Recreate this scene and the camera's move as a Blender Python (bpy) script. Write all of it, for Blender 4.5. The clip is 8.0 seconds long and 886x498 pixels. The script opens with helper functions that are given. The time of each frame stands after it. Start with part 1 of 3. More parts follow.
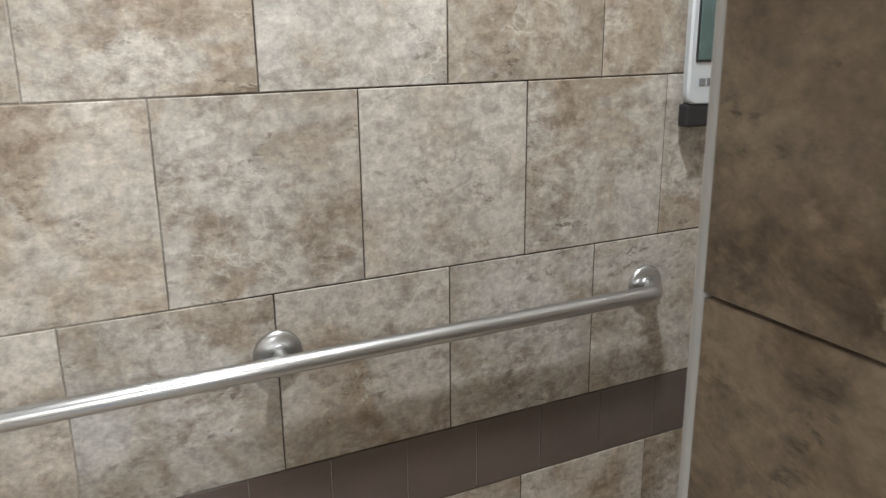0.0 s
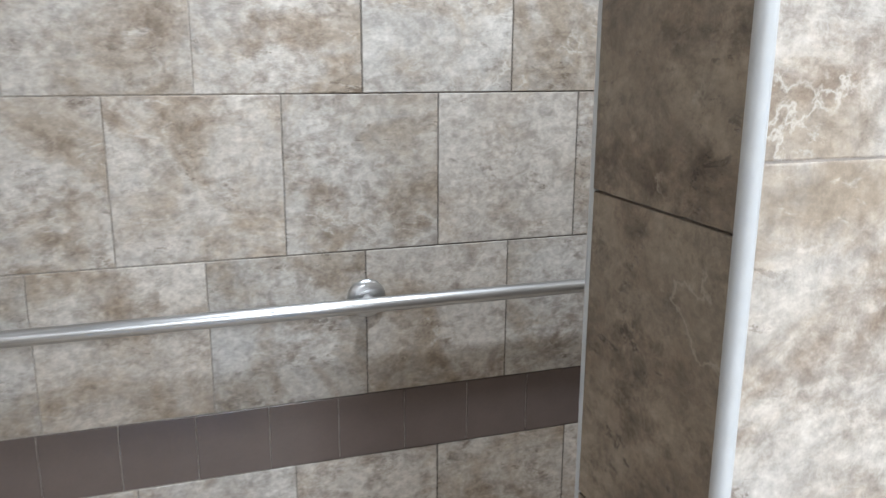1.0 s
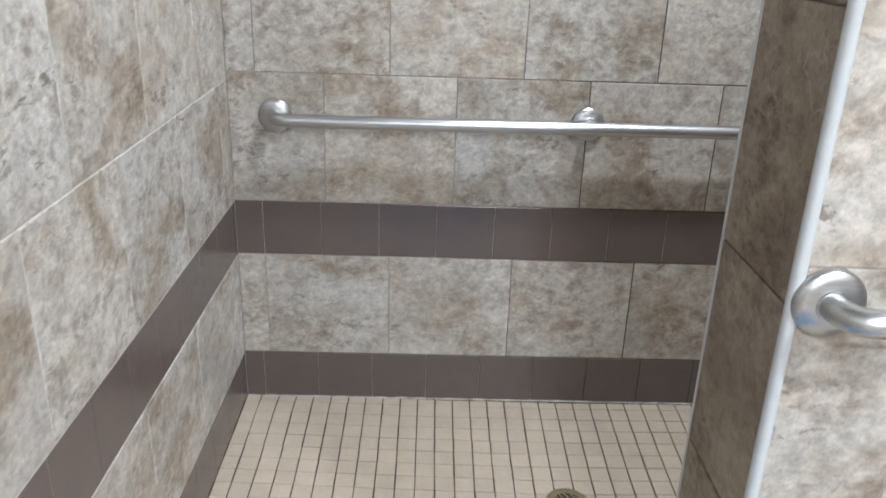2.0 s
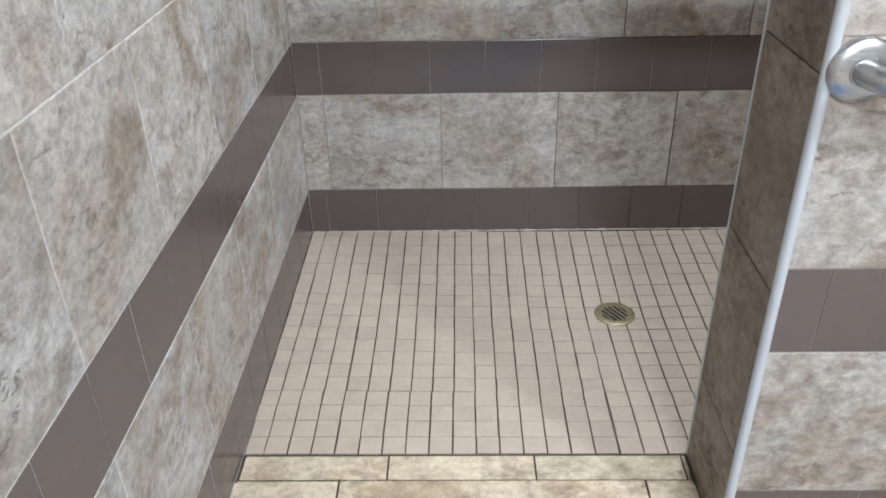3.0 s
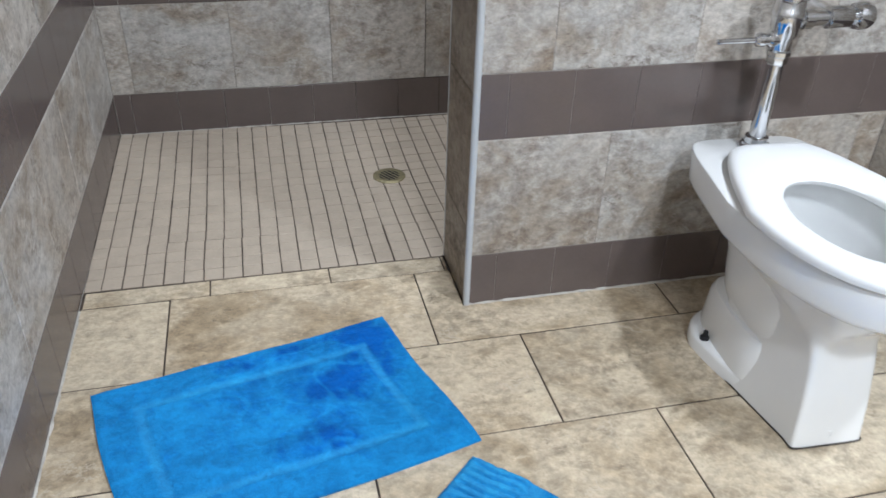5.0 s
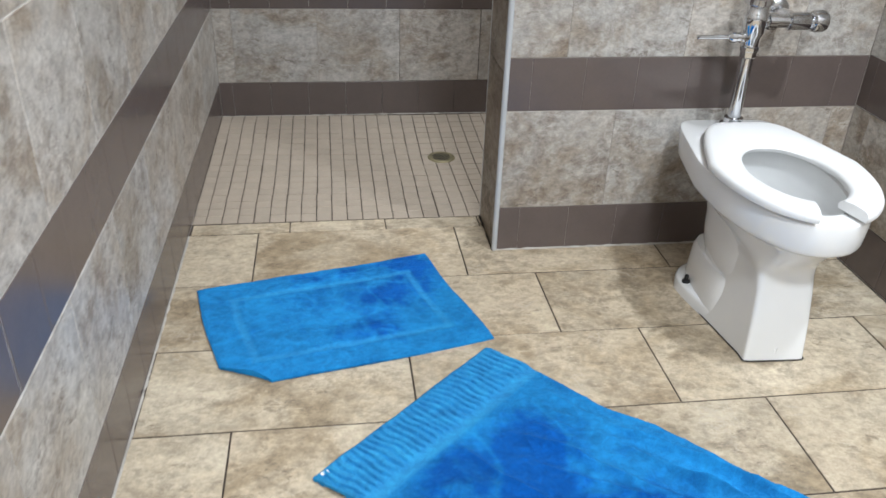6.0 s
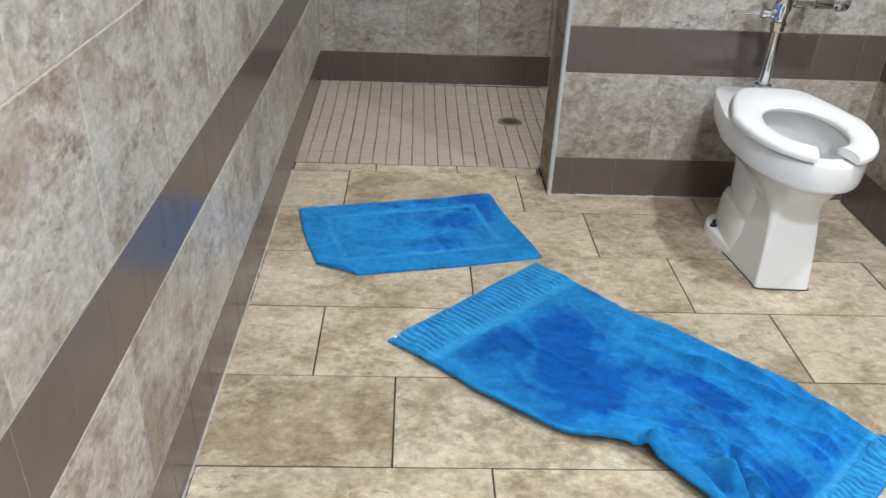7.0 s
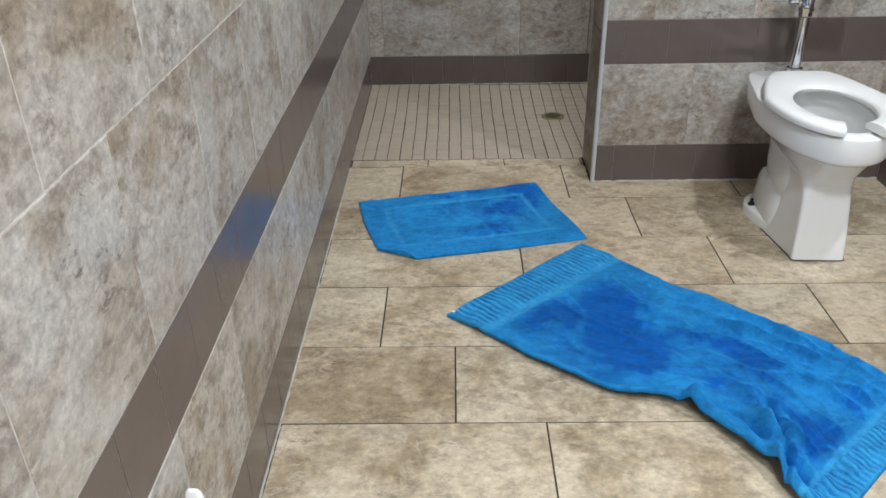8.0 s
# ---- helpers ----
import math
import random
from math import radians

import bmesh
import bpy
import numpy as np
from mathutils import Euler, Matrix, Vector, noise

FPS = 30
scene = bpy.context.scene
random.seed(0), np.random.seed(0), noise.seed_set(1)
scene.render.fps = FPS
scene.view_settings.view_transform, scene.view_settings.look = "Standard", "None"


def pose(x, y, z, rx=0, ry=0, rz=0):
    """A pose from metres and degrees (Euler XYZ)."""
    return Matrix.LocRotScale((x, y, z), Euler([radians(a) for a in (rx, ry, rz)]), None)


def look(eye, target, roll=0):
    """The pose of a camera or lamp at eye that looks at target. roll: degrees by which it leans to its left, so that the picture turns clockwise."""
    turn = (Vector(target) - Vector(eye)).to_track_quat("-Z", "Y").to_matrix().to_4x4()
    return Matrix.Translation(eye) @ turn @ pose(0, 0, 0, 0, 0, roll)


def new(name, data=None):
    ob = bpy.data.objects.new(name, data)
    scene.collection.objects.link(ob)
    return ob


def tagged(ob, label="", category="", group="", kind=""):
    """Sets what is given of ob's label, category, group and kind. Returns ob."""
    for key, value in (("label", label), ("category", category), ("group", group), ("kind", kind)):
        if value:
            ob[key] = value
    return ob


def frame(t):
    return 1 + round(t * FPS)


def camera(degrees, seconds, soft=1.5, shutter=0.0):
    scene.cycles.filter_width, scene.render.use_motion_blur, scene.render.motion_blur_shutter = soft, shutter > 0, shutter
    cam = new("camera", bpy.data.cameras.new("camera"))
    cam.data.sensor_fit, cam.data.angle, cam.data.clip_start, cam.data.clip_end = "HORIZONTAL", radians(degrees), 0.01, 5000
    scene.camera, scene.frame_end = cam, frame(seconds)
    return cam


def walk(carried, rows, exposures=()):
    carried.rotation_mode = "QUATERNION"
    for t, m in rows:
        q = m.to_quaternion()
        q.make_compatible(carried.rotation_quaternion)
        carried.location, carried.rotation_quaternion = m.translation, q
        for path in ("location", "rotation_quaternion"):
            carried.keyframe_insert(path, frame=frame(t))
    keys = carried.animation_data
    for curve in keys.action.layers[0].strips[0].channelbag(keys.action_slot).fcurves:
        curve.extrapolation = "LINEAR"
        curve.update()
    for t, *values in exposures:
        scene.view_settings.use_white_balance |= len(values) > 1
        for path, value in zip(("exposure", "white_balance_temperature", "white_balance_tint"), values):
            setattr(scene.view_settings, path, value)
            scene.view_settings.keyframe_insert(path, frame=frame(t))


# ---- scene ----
cam = camera(58.0, 8.0, shutter=0.2)
PATH = [
    (0, (0.596, -1.273, 1.38), (1.454, 0.45, 0.838), -0.6),
    (0.5, (0.562, -1.462, 1.361), (1.316, 0.324, 0.869), -0.3),
    (1, (0.535, -1.65, 1.357), (1.151, 0.193, 0.884), 0.3),
    (1.5, (0.541, -1.849, 1.327), (0.733, 0.07, 0.796), 0.7),
    (2, (0.507, -2.003, 1.286), (0.549, -0.147, 0.543), 1.9),
    (2.2, (0.477, -2.053, 1.265), (0.49, -0.215, 0.478), 1.0),
    (3.3, (0.463, -2.236, 1.223), (0.409, -0.537, 0.168), -1.6),
    (3.5, (0.43, -2.305, 1.216), (0.398, -0.603, 0.165), -0.9),
    (4, (0.502, -2.453, 1.207), (0.378, -0.78, 0.118), -2.7),
    (4.5, (0.525, -2.571, 1.195), (0.599, -0.895, 0.107), -2.1),
    (5, (0.477, -2.731, 1.195), (0.889, -1.093, 0.123), 1.8),
    (5.2, (0.462, -2.816, 1.212), (0.914, -1.172, 0.167), 1.7),
    (6.3, (0.453, -3.441, 1.224), (0.637, -1.708, 0.243), 2.4),
    (6.5, (0.426, -3.546, 1.215), (0.586, -1.806, 0.243), 2.5),
    (7, (0.438, -3.742, 1.233), (0.523, -2.007, 0.243), 2.6),
    (7.5, (0.449, -3.901, 1.245), (0.398, -2.156, 0.269), 2.8),
    (8, (0.416, -3.937, 1.263), (0.384, -2.192, 0.286), -1.1),
]
EXPOSURES = [(0.0, -0.19, 6620, 10), (0.5, -0.27, 6300, 10), (1.0, -0.10, 5960, 10), (2.2, -0.18, 5980, 10), (3.5, -0.30, 5800, 10), (5.0, -0.63, 5830, 10), (6.5, -0.72, 6200, 10), (8.0, -1.08, 6230, 10)]
walk(cam, [(t, look(eye, target, roll)) for t, eye, target, roll in PATH], EXPOSURES)

# ---- light ----
world = bpy.data.worlds.new("world")
scene.world = world
world.use_nodes = True
world.node_tree.nodes["Background"].inputs[0].default_value = (0.9, 0.93, 1.0, 1)
world.node_tree.nodes["Background"].inputs[1].default_value = 0.05

X_RIGHT, Y_END, Z_CEIL = 2.000, -5.2, 2.61
PX, PY_FAR, PY = 0.930, -0.936, -1.172      # end face, shower face and room face of the partition


def area_lamp(name, x, y, z, sx, sy, watts, colour):
    data = bpy.data.lights.new(name, "AREA")
    data.shape, data.size, data.size_y = "RECTANGLE", sx, sy
    data.energy, data.color = watts, colour
    ob = new(name, data)
    ob.matrix_basis = pose(x, y, z)
    return ob


# the fourth entry is an added rear fill with no known source
LAMPS = [(1.10, -3.65, 0.30, 0.30, 102.0), (1.84, -2.38, 0.11, 0.11, 66.0), (1.12, -0.54, 0.11, 0.11, 50.0), (0.85, -4.80, 0.30, 0.30, 74.0)]
for lx, ly, lsx, lsy, watts in LAMPS:
    area_lamp("ceiling_or_fill_lamp", lx, ly, Z_CEIL - 0.03, lsx, lsy, watts, (0.95, 0.985, 1.0))


# ---- materials ----
def material(name):
    m = bpy.data.materials.new(name)
    m.use_nodes = True
    nt = m.node_tree
    return m, nt.nodes, nt.links, nt.nodes["Principled BSDF"]


def node(nodes, kind, **values):
    n = nodes.new(kind)
    for key, value in values.items():
        n.inputs[key].default_value = value
    return n


def noise_tex(nodes, links, coords, scale, detail=4.0, rough=0.55, distortion=0.0):
    n = nodes.new("ShaderNodeTexNoise")
    n.inputs["Scale"].default_value, n.inputs["Detail"].default_value = scale, detail
    n.inputs["Roughness"].default_value, n.inputs["Distortion"].default_value = rough, distortion
    links.new(coords, n.inputs["Vector"])
    return n.outputs["Fac"]


def ramp(nodes, links, fac, stops):
    r = nodes.new("ShaderNodeValToRGB")
    while len(r.color_ramp.elements) < len(stops):
        r.color_ramp.elements.new(0.5)
    for e, (p, c) in zip(r.color_ramp.elements, stops):
        e.position = p
        e.color = (*c, 1) if len(c) == 3 else (c[0], c[0], c[0], 1)
    links.new(fac, r.inputs["Fac"])
    return r.outputs["Color"]


def mix(nodes, links, fac, a, b, blend="MIX"):
    n = nodes.new("ShaderNodeMix")
    n.data_type, n.blend_type = "RGBA", blend
    for value, socket in ((fac, n.inputs["Factor"]), (a, n.inputs["A"]), (b, n.inputs["B"])):
        if hasattr(value, "is_output"):
            links.new(value, socket)
        elif isinstance(value, (int, float)):
            socket.default_value = value
        else:
            socket.default_value = (*value, 1)
    return n.outputs["Result"]


def maths(nodes, links, op, a, b=0.0, c=0.0):
    n = nodes.new("ShaderNodeMath")
    n.operation = op
    for value, socket in zip((a, b, c), n.inputs):
        if hasattr(value, "is_output"):
            links.new(value, socket)
        else:
            socket.default_value = value
    return n.outputs[0]


def bump(nodes, links, bsdf, height, strength, distance):
    b = node(nodes, "ShaderNodeBump", Strength=strength, Distance=distance)
    links.new(height, b.inputs["Height"])
    links.new(b.outputs[0], bsdf.inputs["Normal"])


def piece_coords(nodes, links, stretch=(1, 1, 1)):
    """Local coordinates, shifted for each piece, so that every piece shows another part of the pattern."""
    tc, info = nodes.new("ShaderNodeTexCoord"), nodes.new("ShaderNodeObjectInfo")
    comb = nodes.new("ShaderNodeCombineXYZ")
    for i, k in enumerate((37.0, 91.0, 53.0)):
        links.new(maths(nodes, links, "MULTIPLY", info.outputs["Random"], k), comb.inputs[i])
    add = nodes.new("ShaderNodeVectorMath")
    add.operation = "ADD"
    links.new(tc.outputs["Object"], add.inputs[0])
    links.new(comb.outputs[0], add.inputs[1])
    m = nodes.new("ShaderNodeMapping")
    m.inputs["Scale"].default_value = stretch
    links.new(add.outputs[0], m.inputs["Vector"])
    return m.outputs[0], info.outputs["Random"]


def stone_tile(name, pale, middle, dark, vein, rough, contrast=1.0, size=1.0):
    m, n, l, b = material(name)
    v, rnd = piece_coords(n, l, (0.92 / size, 1.08 / size, 1.0 / size))
    # soft clouds of pale and tan stone, a hand's width across
    cloud = noise_tex(n, l, v, 4.6, 7, 0.62, 0.9)
    base = ramp(n, l, cloud, [(0.38, tuple(c * 0.92 for c in middle)), (0.46, tuple(0.35 * p + 0.65 * q for p, q in zip(pale, middle))), (0.52, tuple(0.8 * p + 0.2 * q for p, q in zip(pale, middle))), (0.60, tuple(c * 1.05 for c in pale))])
    # slanting brush-like drift of the print
    slant = n.new("ShaderNodeMapping")
    slant.inputs["Rotation"].default_value = (0, 0, radians(38))
    slant.inputs["Scale"].default_value = (0.75, 1.3, 1.0)
    l.new(v, slant.inputs["Vector"])
    brush = noise_tex(n, l, slant.outputs[0], 19.0, 9, 0.74, 0.7)
    # brown mineral stains with ragged, spongy edges
    sponge = noise_tex(n, l, v, 32.0, 9, 0.78, 0.25)
    patch = noise_tex(n, l, v, 6.2, 5, 0.6, 1.1)
    rough_edge = maths(n, l, "MULTIPLY_ADD", maths(n, l, "SUBTRACT", sponge, 0.5), 0.95, maths(n, l, "MULTIPLY", maths(n, l, "SUBTRACT", brush, 0.5), 0.75))
    stain = maths(n, l, "ADD", patch, rough_edge)
    base = mix(n, l, ramp(n, l, stain, [(0.48, (0.0,)), (0.55, (0.15 * contrast,)), (0.63, (0.32 * contrast,)), (0.77, (0.62 * contrast,))]), base, dark)
    # cool grey bloom and pale flecks
    bloom = noise_tex(n, l, v, 3.6, 5, 0.6, 0.6)
    base = mix(n, l, ramp(n, l, maths(n, l, "MULTIPLY_ADD", maths(n, l, "SUBTRACT", brush, 0.5), 0.4, bloom), [(0.50, (0.0,)), (0.64, (0.6,))]), base, tuple(p * k for p, k in zip(pale, (0.98, 1.0, 1.025))))
    base = mix(n, l, ramp(n, l, brush, [(0.36, (0.62,)), (0.41, (0.0,))]), base, tuple(p * 1.12 for p in pale))
    grain = noise_tex(n, l, v, 80.0, 6, 0.7, 0.0)
    base = mix(n, l, 0.40, base, ramp(n, l, grain, [(0.36, (0.30,)), (0.5, (0.5,)), (0.64, (0.72,))]), "OVERLAY")
    base = mix(n, l, 0.40, base, ramp(n, l, sponge, [(0.38, (0.74,)), (0.5, (0.5,)), (0.62, (0.26,))]), "OVERLAY")
    # small dark pits in clusters
    pits = maths(n, l, "MULTIPLY", ramp(n, l, noise_tex(n, l, slant.outputs[0], 34.0, 9, 0.78, 0.4), [(0.555, (0.0,)), (0.585, (1.0,))]),
                 ramp(n, l, noise_tex(n, l, v, 6.5, 4, 0.6, 0.6), [(0.50, (0.0,)), (0.62, (0.62 * contrast,))]))
    base = mix(n, l, pits, base, tuple(c * 0.6 for c in dark))
    # a few pale meandering cracks
    ridge = maths(n, l, "ABSOLUTE", maths(n, l, "SUBTRACT", noise_tex(n, l, v, 3.3, 9, 0.60, 0.25), 0.5))
    line = ramp(n, l, ridge, [(0.0, (1.0,)), (0.003, (0.7,)), (0.0060, (0.0,))])
    where = ramp(n, l, noise_tex(n, l, v, 5.0, 3, 0.6), [(0.53, (0.0,)), (0.60, (0.7,))])
    cracks = maths(n, l, "MULTIPLY", line, where)
    base = mix(n, l, cracks, base, vein)
    # every tile a little lighter or darker, warmer or cooler
    tone = ramp(n, l, rnd, [(0.0, (0.86,)), (1.0, (1.02,))])
    base = mix(n, l, 1.0, base, tone, "MULTIPLY")
    tint = ramp(n, l, maths(n, l, "FRACT", maths(n, l, "MULTIPLY", rnd, 17.0)), [(0.0, (1.0, 0.96, 0.91)), (0.5, (1.0, 0.985, 0.965)), (1.0, (0.985, 1.0, 1.01))])
    base = mix(n, l, 0.8, base, tint, "MULTIPLY")
    l.new(base, b.inputs["Base Color"])
    l.new(ramp(n, l, stain, [(0.3, (rough - 0.05,)), (0.7, (rough + 0.12,))]), b.inputs["Roughness"])
    h = maths(n, l, "MULTIPLY_ADD", sponge, 0.4, cloud)
    h = maths(n, l, "MULTIPLY_ADD", brush, 0.35, h)
    h = maths(n, l, "MULTIPLY_ADD", grain, 0.10, h)
    h = maths(n, l, "SUBTRACT", h, maths(n, l, "MULTIPLY", pits, 0.4))
    h = maths(n, l, "MULTIPLY_ADD", cracks, 0.25, h)
    bump(n, l, b, h, 0.5, 0.004)
    return m


def plain(name, colour, rough, metal=0.0, grain=0.0, scale=80.0, bump_d=0.0005, spread=0.12, coat=0.0):
    m, n, l, b = material(name)
    v, rnd = piece_coords(n, l)
    f = noise_tex(n, l, v, scale, 5, 0.6)
    g = noise_tex(n, l, v, scale * 0.09, 3, 0.6)
    both = maths(n, l, "MULTIPLY_ADD", g, 0.6, maths(n, l, "MULTIPLY", f, 0.4))
    lo, hi = tuple(c * (1 - spread) for c in colour), tuple(min(1, c * (1 + spread)) for c in colour)
    l.new(ramp(n, l, both, [(0.35, lo), (0.65, hi)]), b.inputs["Base Color"])
    l.new(ramp(n, l, both, [(0.3, (max(0.02, rough * 0.85),)), (0.7, (rough * 1.15,))]), b.inputs["Roughness"])
    b.inputs["Metallic"].default_value = metal
    b.inputs["Coat Weight"].default_value = coat
    if grain:
        bump(n, l, b, f, grain, bump_d)
    return m


WALL_TILE = stone_tile("wall_stone", (0.450, 0.428, 0.398), (0.330, 0.280, 0.224), (0.165, 0.113, 0.073), (0.59, 0.565, 0.52), 0.34)
# slightly browner stone, darkened further to hold the end face's shade in its colour
SHADED_BROWN_STONE = stone_tile("shaded_wall_stone", (0.250, 0.202, 0.150), (0.180, 0.135, 0.094), (0.082, 0.054, 0.033), (0.39, 0.335, 0.265), 0.36, 1.35)
FLOOR_TILE = stone_tile("floor_stone", (0.53, 0.452, 0.338), (0.365, 0.288, 0.190), (0.150, 0.104, 0.060), (0.56, 0.495, 0.40), 0.36, 0.75, 1.25)
BAND_TILE = plain("brown_ceramic", (0.112, 0.088, 0.079), 0.22, grain=0.12, scale=140, spread=0.06)
MOSAIC = plain("beige_mosaic", (0.412, 0.345, 0.272), 0.42, grain=0.2, scale=120, spread=0.1)
WALL_GROUT = plain("wall_grout", (0.50, 0.48, 0.45), 0.9, grain=0.5, scale=300, spread=0.25)
FLOOR_GROUT = plain("floor_grout", (0.055, 0.04, 0.03), 0.9, grain=0.5, scale=300, spread=0.5)
MOSAIC_GROUT = plain("mosaic_grout", (0.085, 0.065, 0.050), 0.9, grain=0.5, scale=300, spread=0.5)
PARTITION_GROUT = plain("partition_grout", (0.27, 0.24, 0.215), 0.9, grain=0.5, scale=300, spread=0.3)
# grey for the unseen ceiling and south wall, kept dark to cut bounced light
PAINT = plain("grey_paint", (0.34, 0.335, 0.325), 0.7, grain=0.3, scale=200, spread=0.04)
TRIM = plain("pale_satin_trim", (0.46, 0.475, 0.485), 0.34, metal=0.0, grain=0.1, scale=60, spread=0.06)
MILDEW = plain("dark_mildew", (0.05, 0.042, 0.034), 0.85, grain=0.6, scale=120, spread=0.5)
CAULK = plain("white_caulk", (0.42, 0.395, 0.355), 0.6, grain=0.6, scale=90, spread=0.3)
PORCELAIN = plain("white_porcelain", (0.80, 0.805, 0.80), 0.12, grain=0.03, scale=12, spread=0.015, coat=0.4)
SEAT_PLASTIC = plain("white_seat_plastic", (0.83, 0.835, 0.835), 0.42, grain=0.03, scale=30, spread=0.015)
CHROME = plain("chrome", (0.66, 0.67, 0.69), 0.07, metal=1.0, scale=40, spread=0.03)
DARK_HOLE = plain("hole_and_bolt_black", (0.012, 0.012, 0.013), 0.8, scale=90, spread=0.3)
BRASS = plain("tarnished_brass", (0.33, 0.29, 0.175), 0.50, metal=0.85, grain=0.4, scale=150, spread=0.35)
GREY_PLASTIC = plain("pale_grey_plastic", (0.46, 0.49, 0.52), 0.4, grain=0.1, scale=200, spread=0.04)
BLACK_PLASTIC = plain("black_plastic", (0.018, 0.018, 0.02), 0.35, grain=0.1, scale=200, spread=0.2)
MARK_GREY = plain("grey_print", (0.16, 0.17, 0.18), 0.5, scale=200, spread=0.05)
WHITE_LABEL = plain("white_label", (0.8, 0.8, 0.8), 0.6, scale=200, spread=0.05)


def graded_grout():
    """Pale grout that turns near black beyond the middle of the wall, less so in the brown band."""
    m, n, l, b = material("graded_wall_grout")
    geo, sep = n.new("ShaderNodeNewGeometry"), n.new("ShaderNodeSeparateXYZ")
    l.new(geo.outputs["Position"], sep.inputs[0])
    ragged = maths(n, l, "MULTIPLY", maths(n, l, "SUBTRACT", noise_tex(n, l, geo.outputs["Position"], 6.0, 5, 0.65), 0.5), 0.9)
    darkening = ramp(n, l, maths(n, l, "ADD", sep.outputs["X"], ragged), [(0.60, (0.0,)), (0.80, (0.55,)), (0.98, (1.0,))])
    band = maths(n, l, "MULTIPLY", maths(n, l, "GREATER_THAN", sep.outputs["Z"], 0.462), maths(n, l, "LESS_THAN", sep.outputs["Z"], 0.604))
    darkening = maths(n, l, "MULTIPLY", darkening, maths(n, l, "SUBTRACT", 1.0, maths(n, l, "MULTIPLY", band, 0.85)))
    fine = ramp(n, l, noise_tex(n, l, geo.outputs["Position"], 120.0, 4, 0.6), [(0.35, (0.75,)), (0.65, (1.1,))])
    base = mix(n, l, darkening, (0.40, 0.365, 0.325), (0.045, 0.034, 0.026))
    l.new(mix(n, l, 1.0, base, fine, "MULTIPLY"), b.inputs["Base Color"])
    b.inputs["Roughness"].default_value = 0.9
    return m


DARK_GROUT = graded_grout()


def brushed_steel():
    m, n, l, b = material("brushed_steel")
    tc = n.new("ShaderNodeTexCoord")
    mp = n.new("ShaderNodeMapping")
    mp.inputs["Scale"].default_value = (6, 400, 400)
    l.new(tc.outputs["Object"], mp.inputs["Vector"])
    f = noise_tex(n, l, mp.outputs[0], 1.0, 4, 0.6)
    l.new(ramp(n, l, f, [(0.3, (0.42, 0.425, 0.43)), (0.7, (0.55, 0.555, 0.56))]), b.inputs["Base Color"])
    l.new(ramp(n, l, f, [(0.3, (0.27,)), (0.7, (0.38,))]), b.inputs["Roughness"])
    b.inputs["Metallic"].default_value = 1.0
    bump(n, l, b, f, 0.03, 0.0004)
    return m


STEEL = brushed_steel()


def still_water():
    m, n, l, b = material("still_water")
    b.inputs["Base Color"].default_value = (0.95, 0.98, 0.98, 1)
    b.inputs["Transmission Weight"].default_value = 1.0
    b.inputs["IOR"].default_value = 1.33
    b.inputs["Roughness"].default_value = 0.02
    v = n.new("ShaderNodeTexCoord").outputs["Object"]
    bump(n, l, b, noise_tex(n, l, v, 18.0, 2, 0.5), 0.15, 0.002)
    return m


WATER = still_water()


def terry(name, dry, wet, flat):
    """Looped cotton; the mesh's own "wet" values say where it is soaked."""
    m, n, l, b = material(name)
    tc, soaked = n.new("ShaderNodeTexCoord"), n.new("ShaderNodeAttribute")
    soaked.attribute_name = "wet"
    v = tc.outputs["Object"]
    loops = noise_tex(n, l, v, 380.0, 3, 0.7)
    tufts = noise_tex(n, l, v, 48.0, 6, 0.7, 0.6)
    drift = noise_tex(n, l, v, 9.0, 5, 0.65, 0.5)
    woven = n.new("ShaderNodeAttribute")
    woven.attribute_name = "woven"
    # long streaks in the colour stand in for the shade of creases
    crease_map = n.new("ShaderNodeMapping")
    crease_map.inputs["Rotation"].default_value = (0, 0, radians(42))
    crease_map.inputs["Scale"].default_value = (5.0, 15.0, 9.0)
    l.new(v, crease_map.inputs["Vector"])
    brushed = noise_tex(n, l, crease_map.outputs[0], 1.0, 6, 0.68, 1.2)
    base = mix(n, l, soaked.outputs["Fac"], dry, wet)
    base = mix(n, l, woven.outputs["Fac"], base, flat)
    base = mix(n, l, 0.7, base, ramp(n, l, maths(n, l, "MULTIPLY_ADD", tufts, 0.6, maths(n, l, "MULTIPLY", drift, 0.4)), [(0.38, (0.32,)), (0.62, (0.64,))]), "OVERLAY")
    # painted crease shade, mixed over the cloth colour
    base = mix(n, l, 0.36, base, ramp(n, l, brushed, [(0.34, (0.24,)), (0.5, (0.52,)), (0.64, (0.70,))]), "OVERLAY")
    base = mix(n, l, 0.6, base, ramp(n, l, loops, [(0.3, (0.4,)), (0.7, (0.6,))]), "OVERLAY")
    l.new(base, b.inputs["Base Color"])
    b.inputs["Roughness"].default_value = 0.95
    b.inputs["Specular IOR Level"].default_value = 0.12
    b.inputs["Sheen Weight"].default_value = 0.2
    b.inputs["Sheen Roughness"].default_value = 0.4
    b.inputs["Sheen Tint"].default_value = (0.1, 0.45, 0.9, 1)
    bump(n, l, b, maths(n, l, "MULTIPLY_ADD", tufts, 2.0, loops), 0.8, 0.004)
    return m


TERRY = terry("blue_terry", (0.021, 0.228, 0.555), (0.005, 0.092, 0.39), (0.045, 0.315, 0.64))


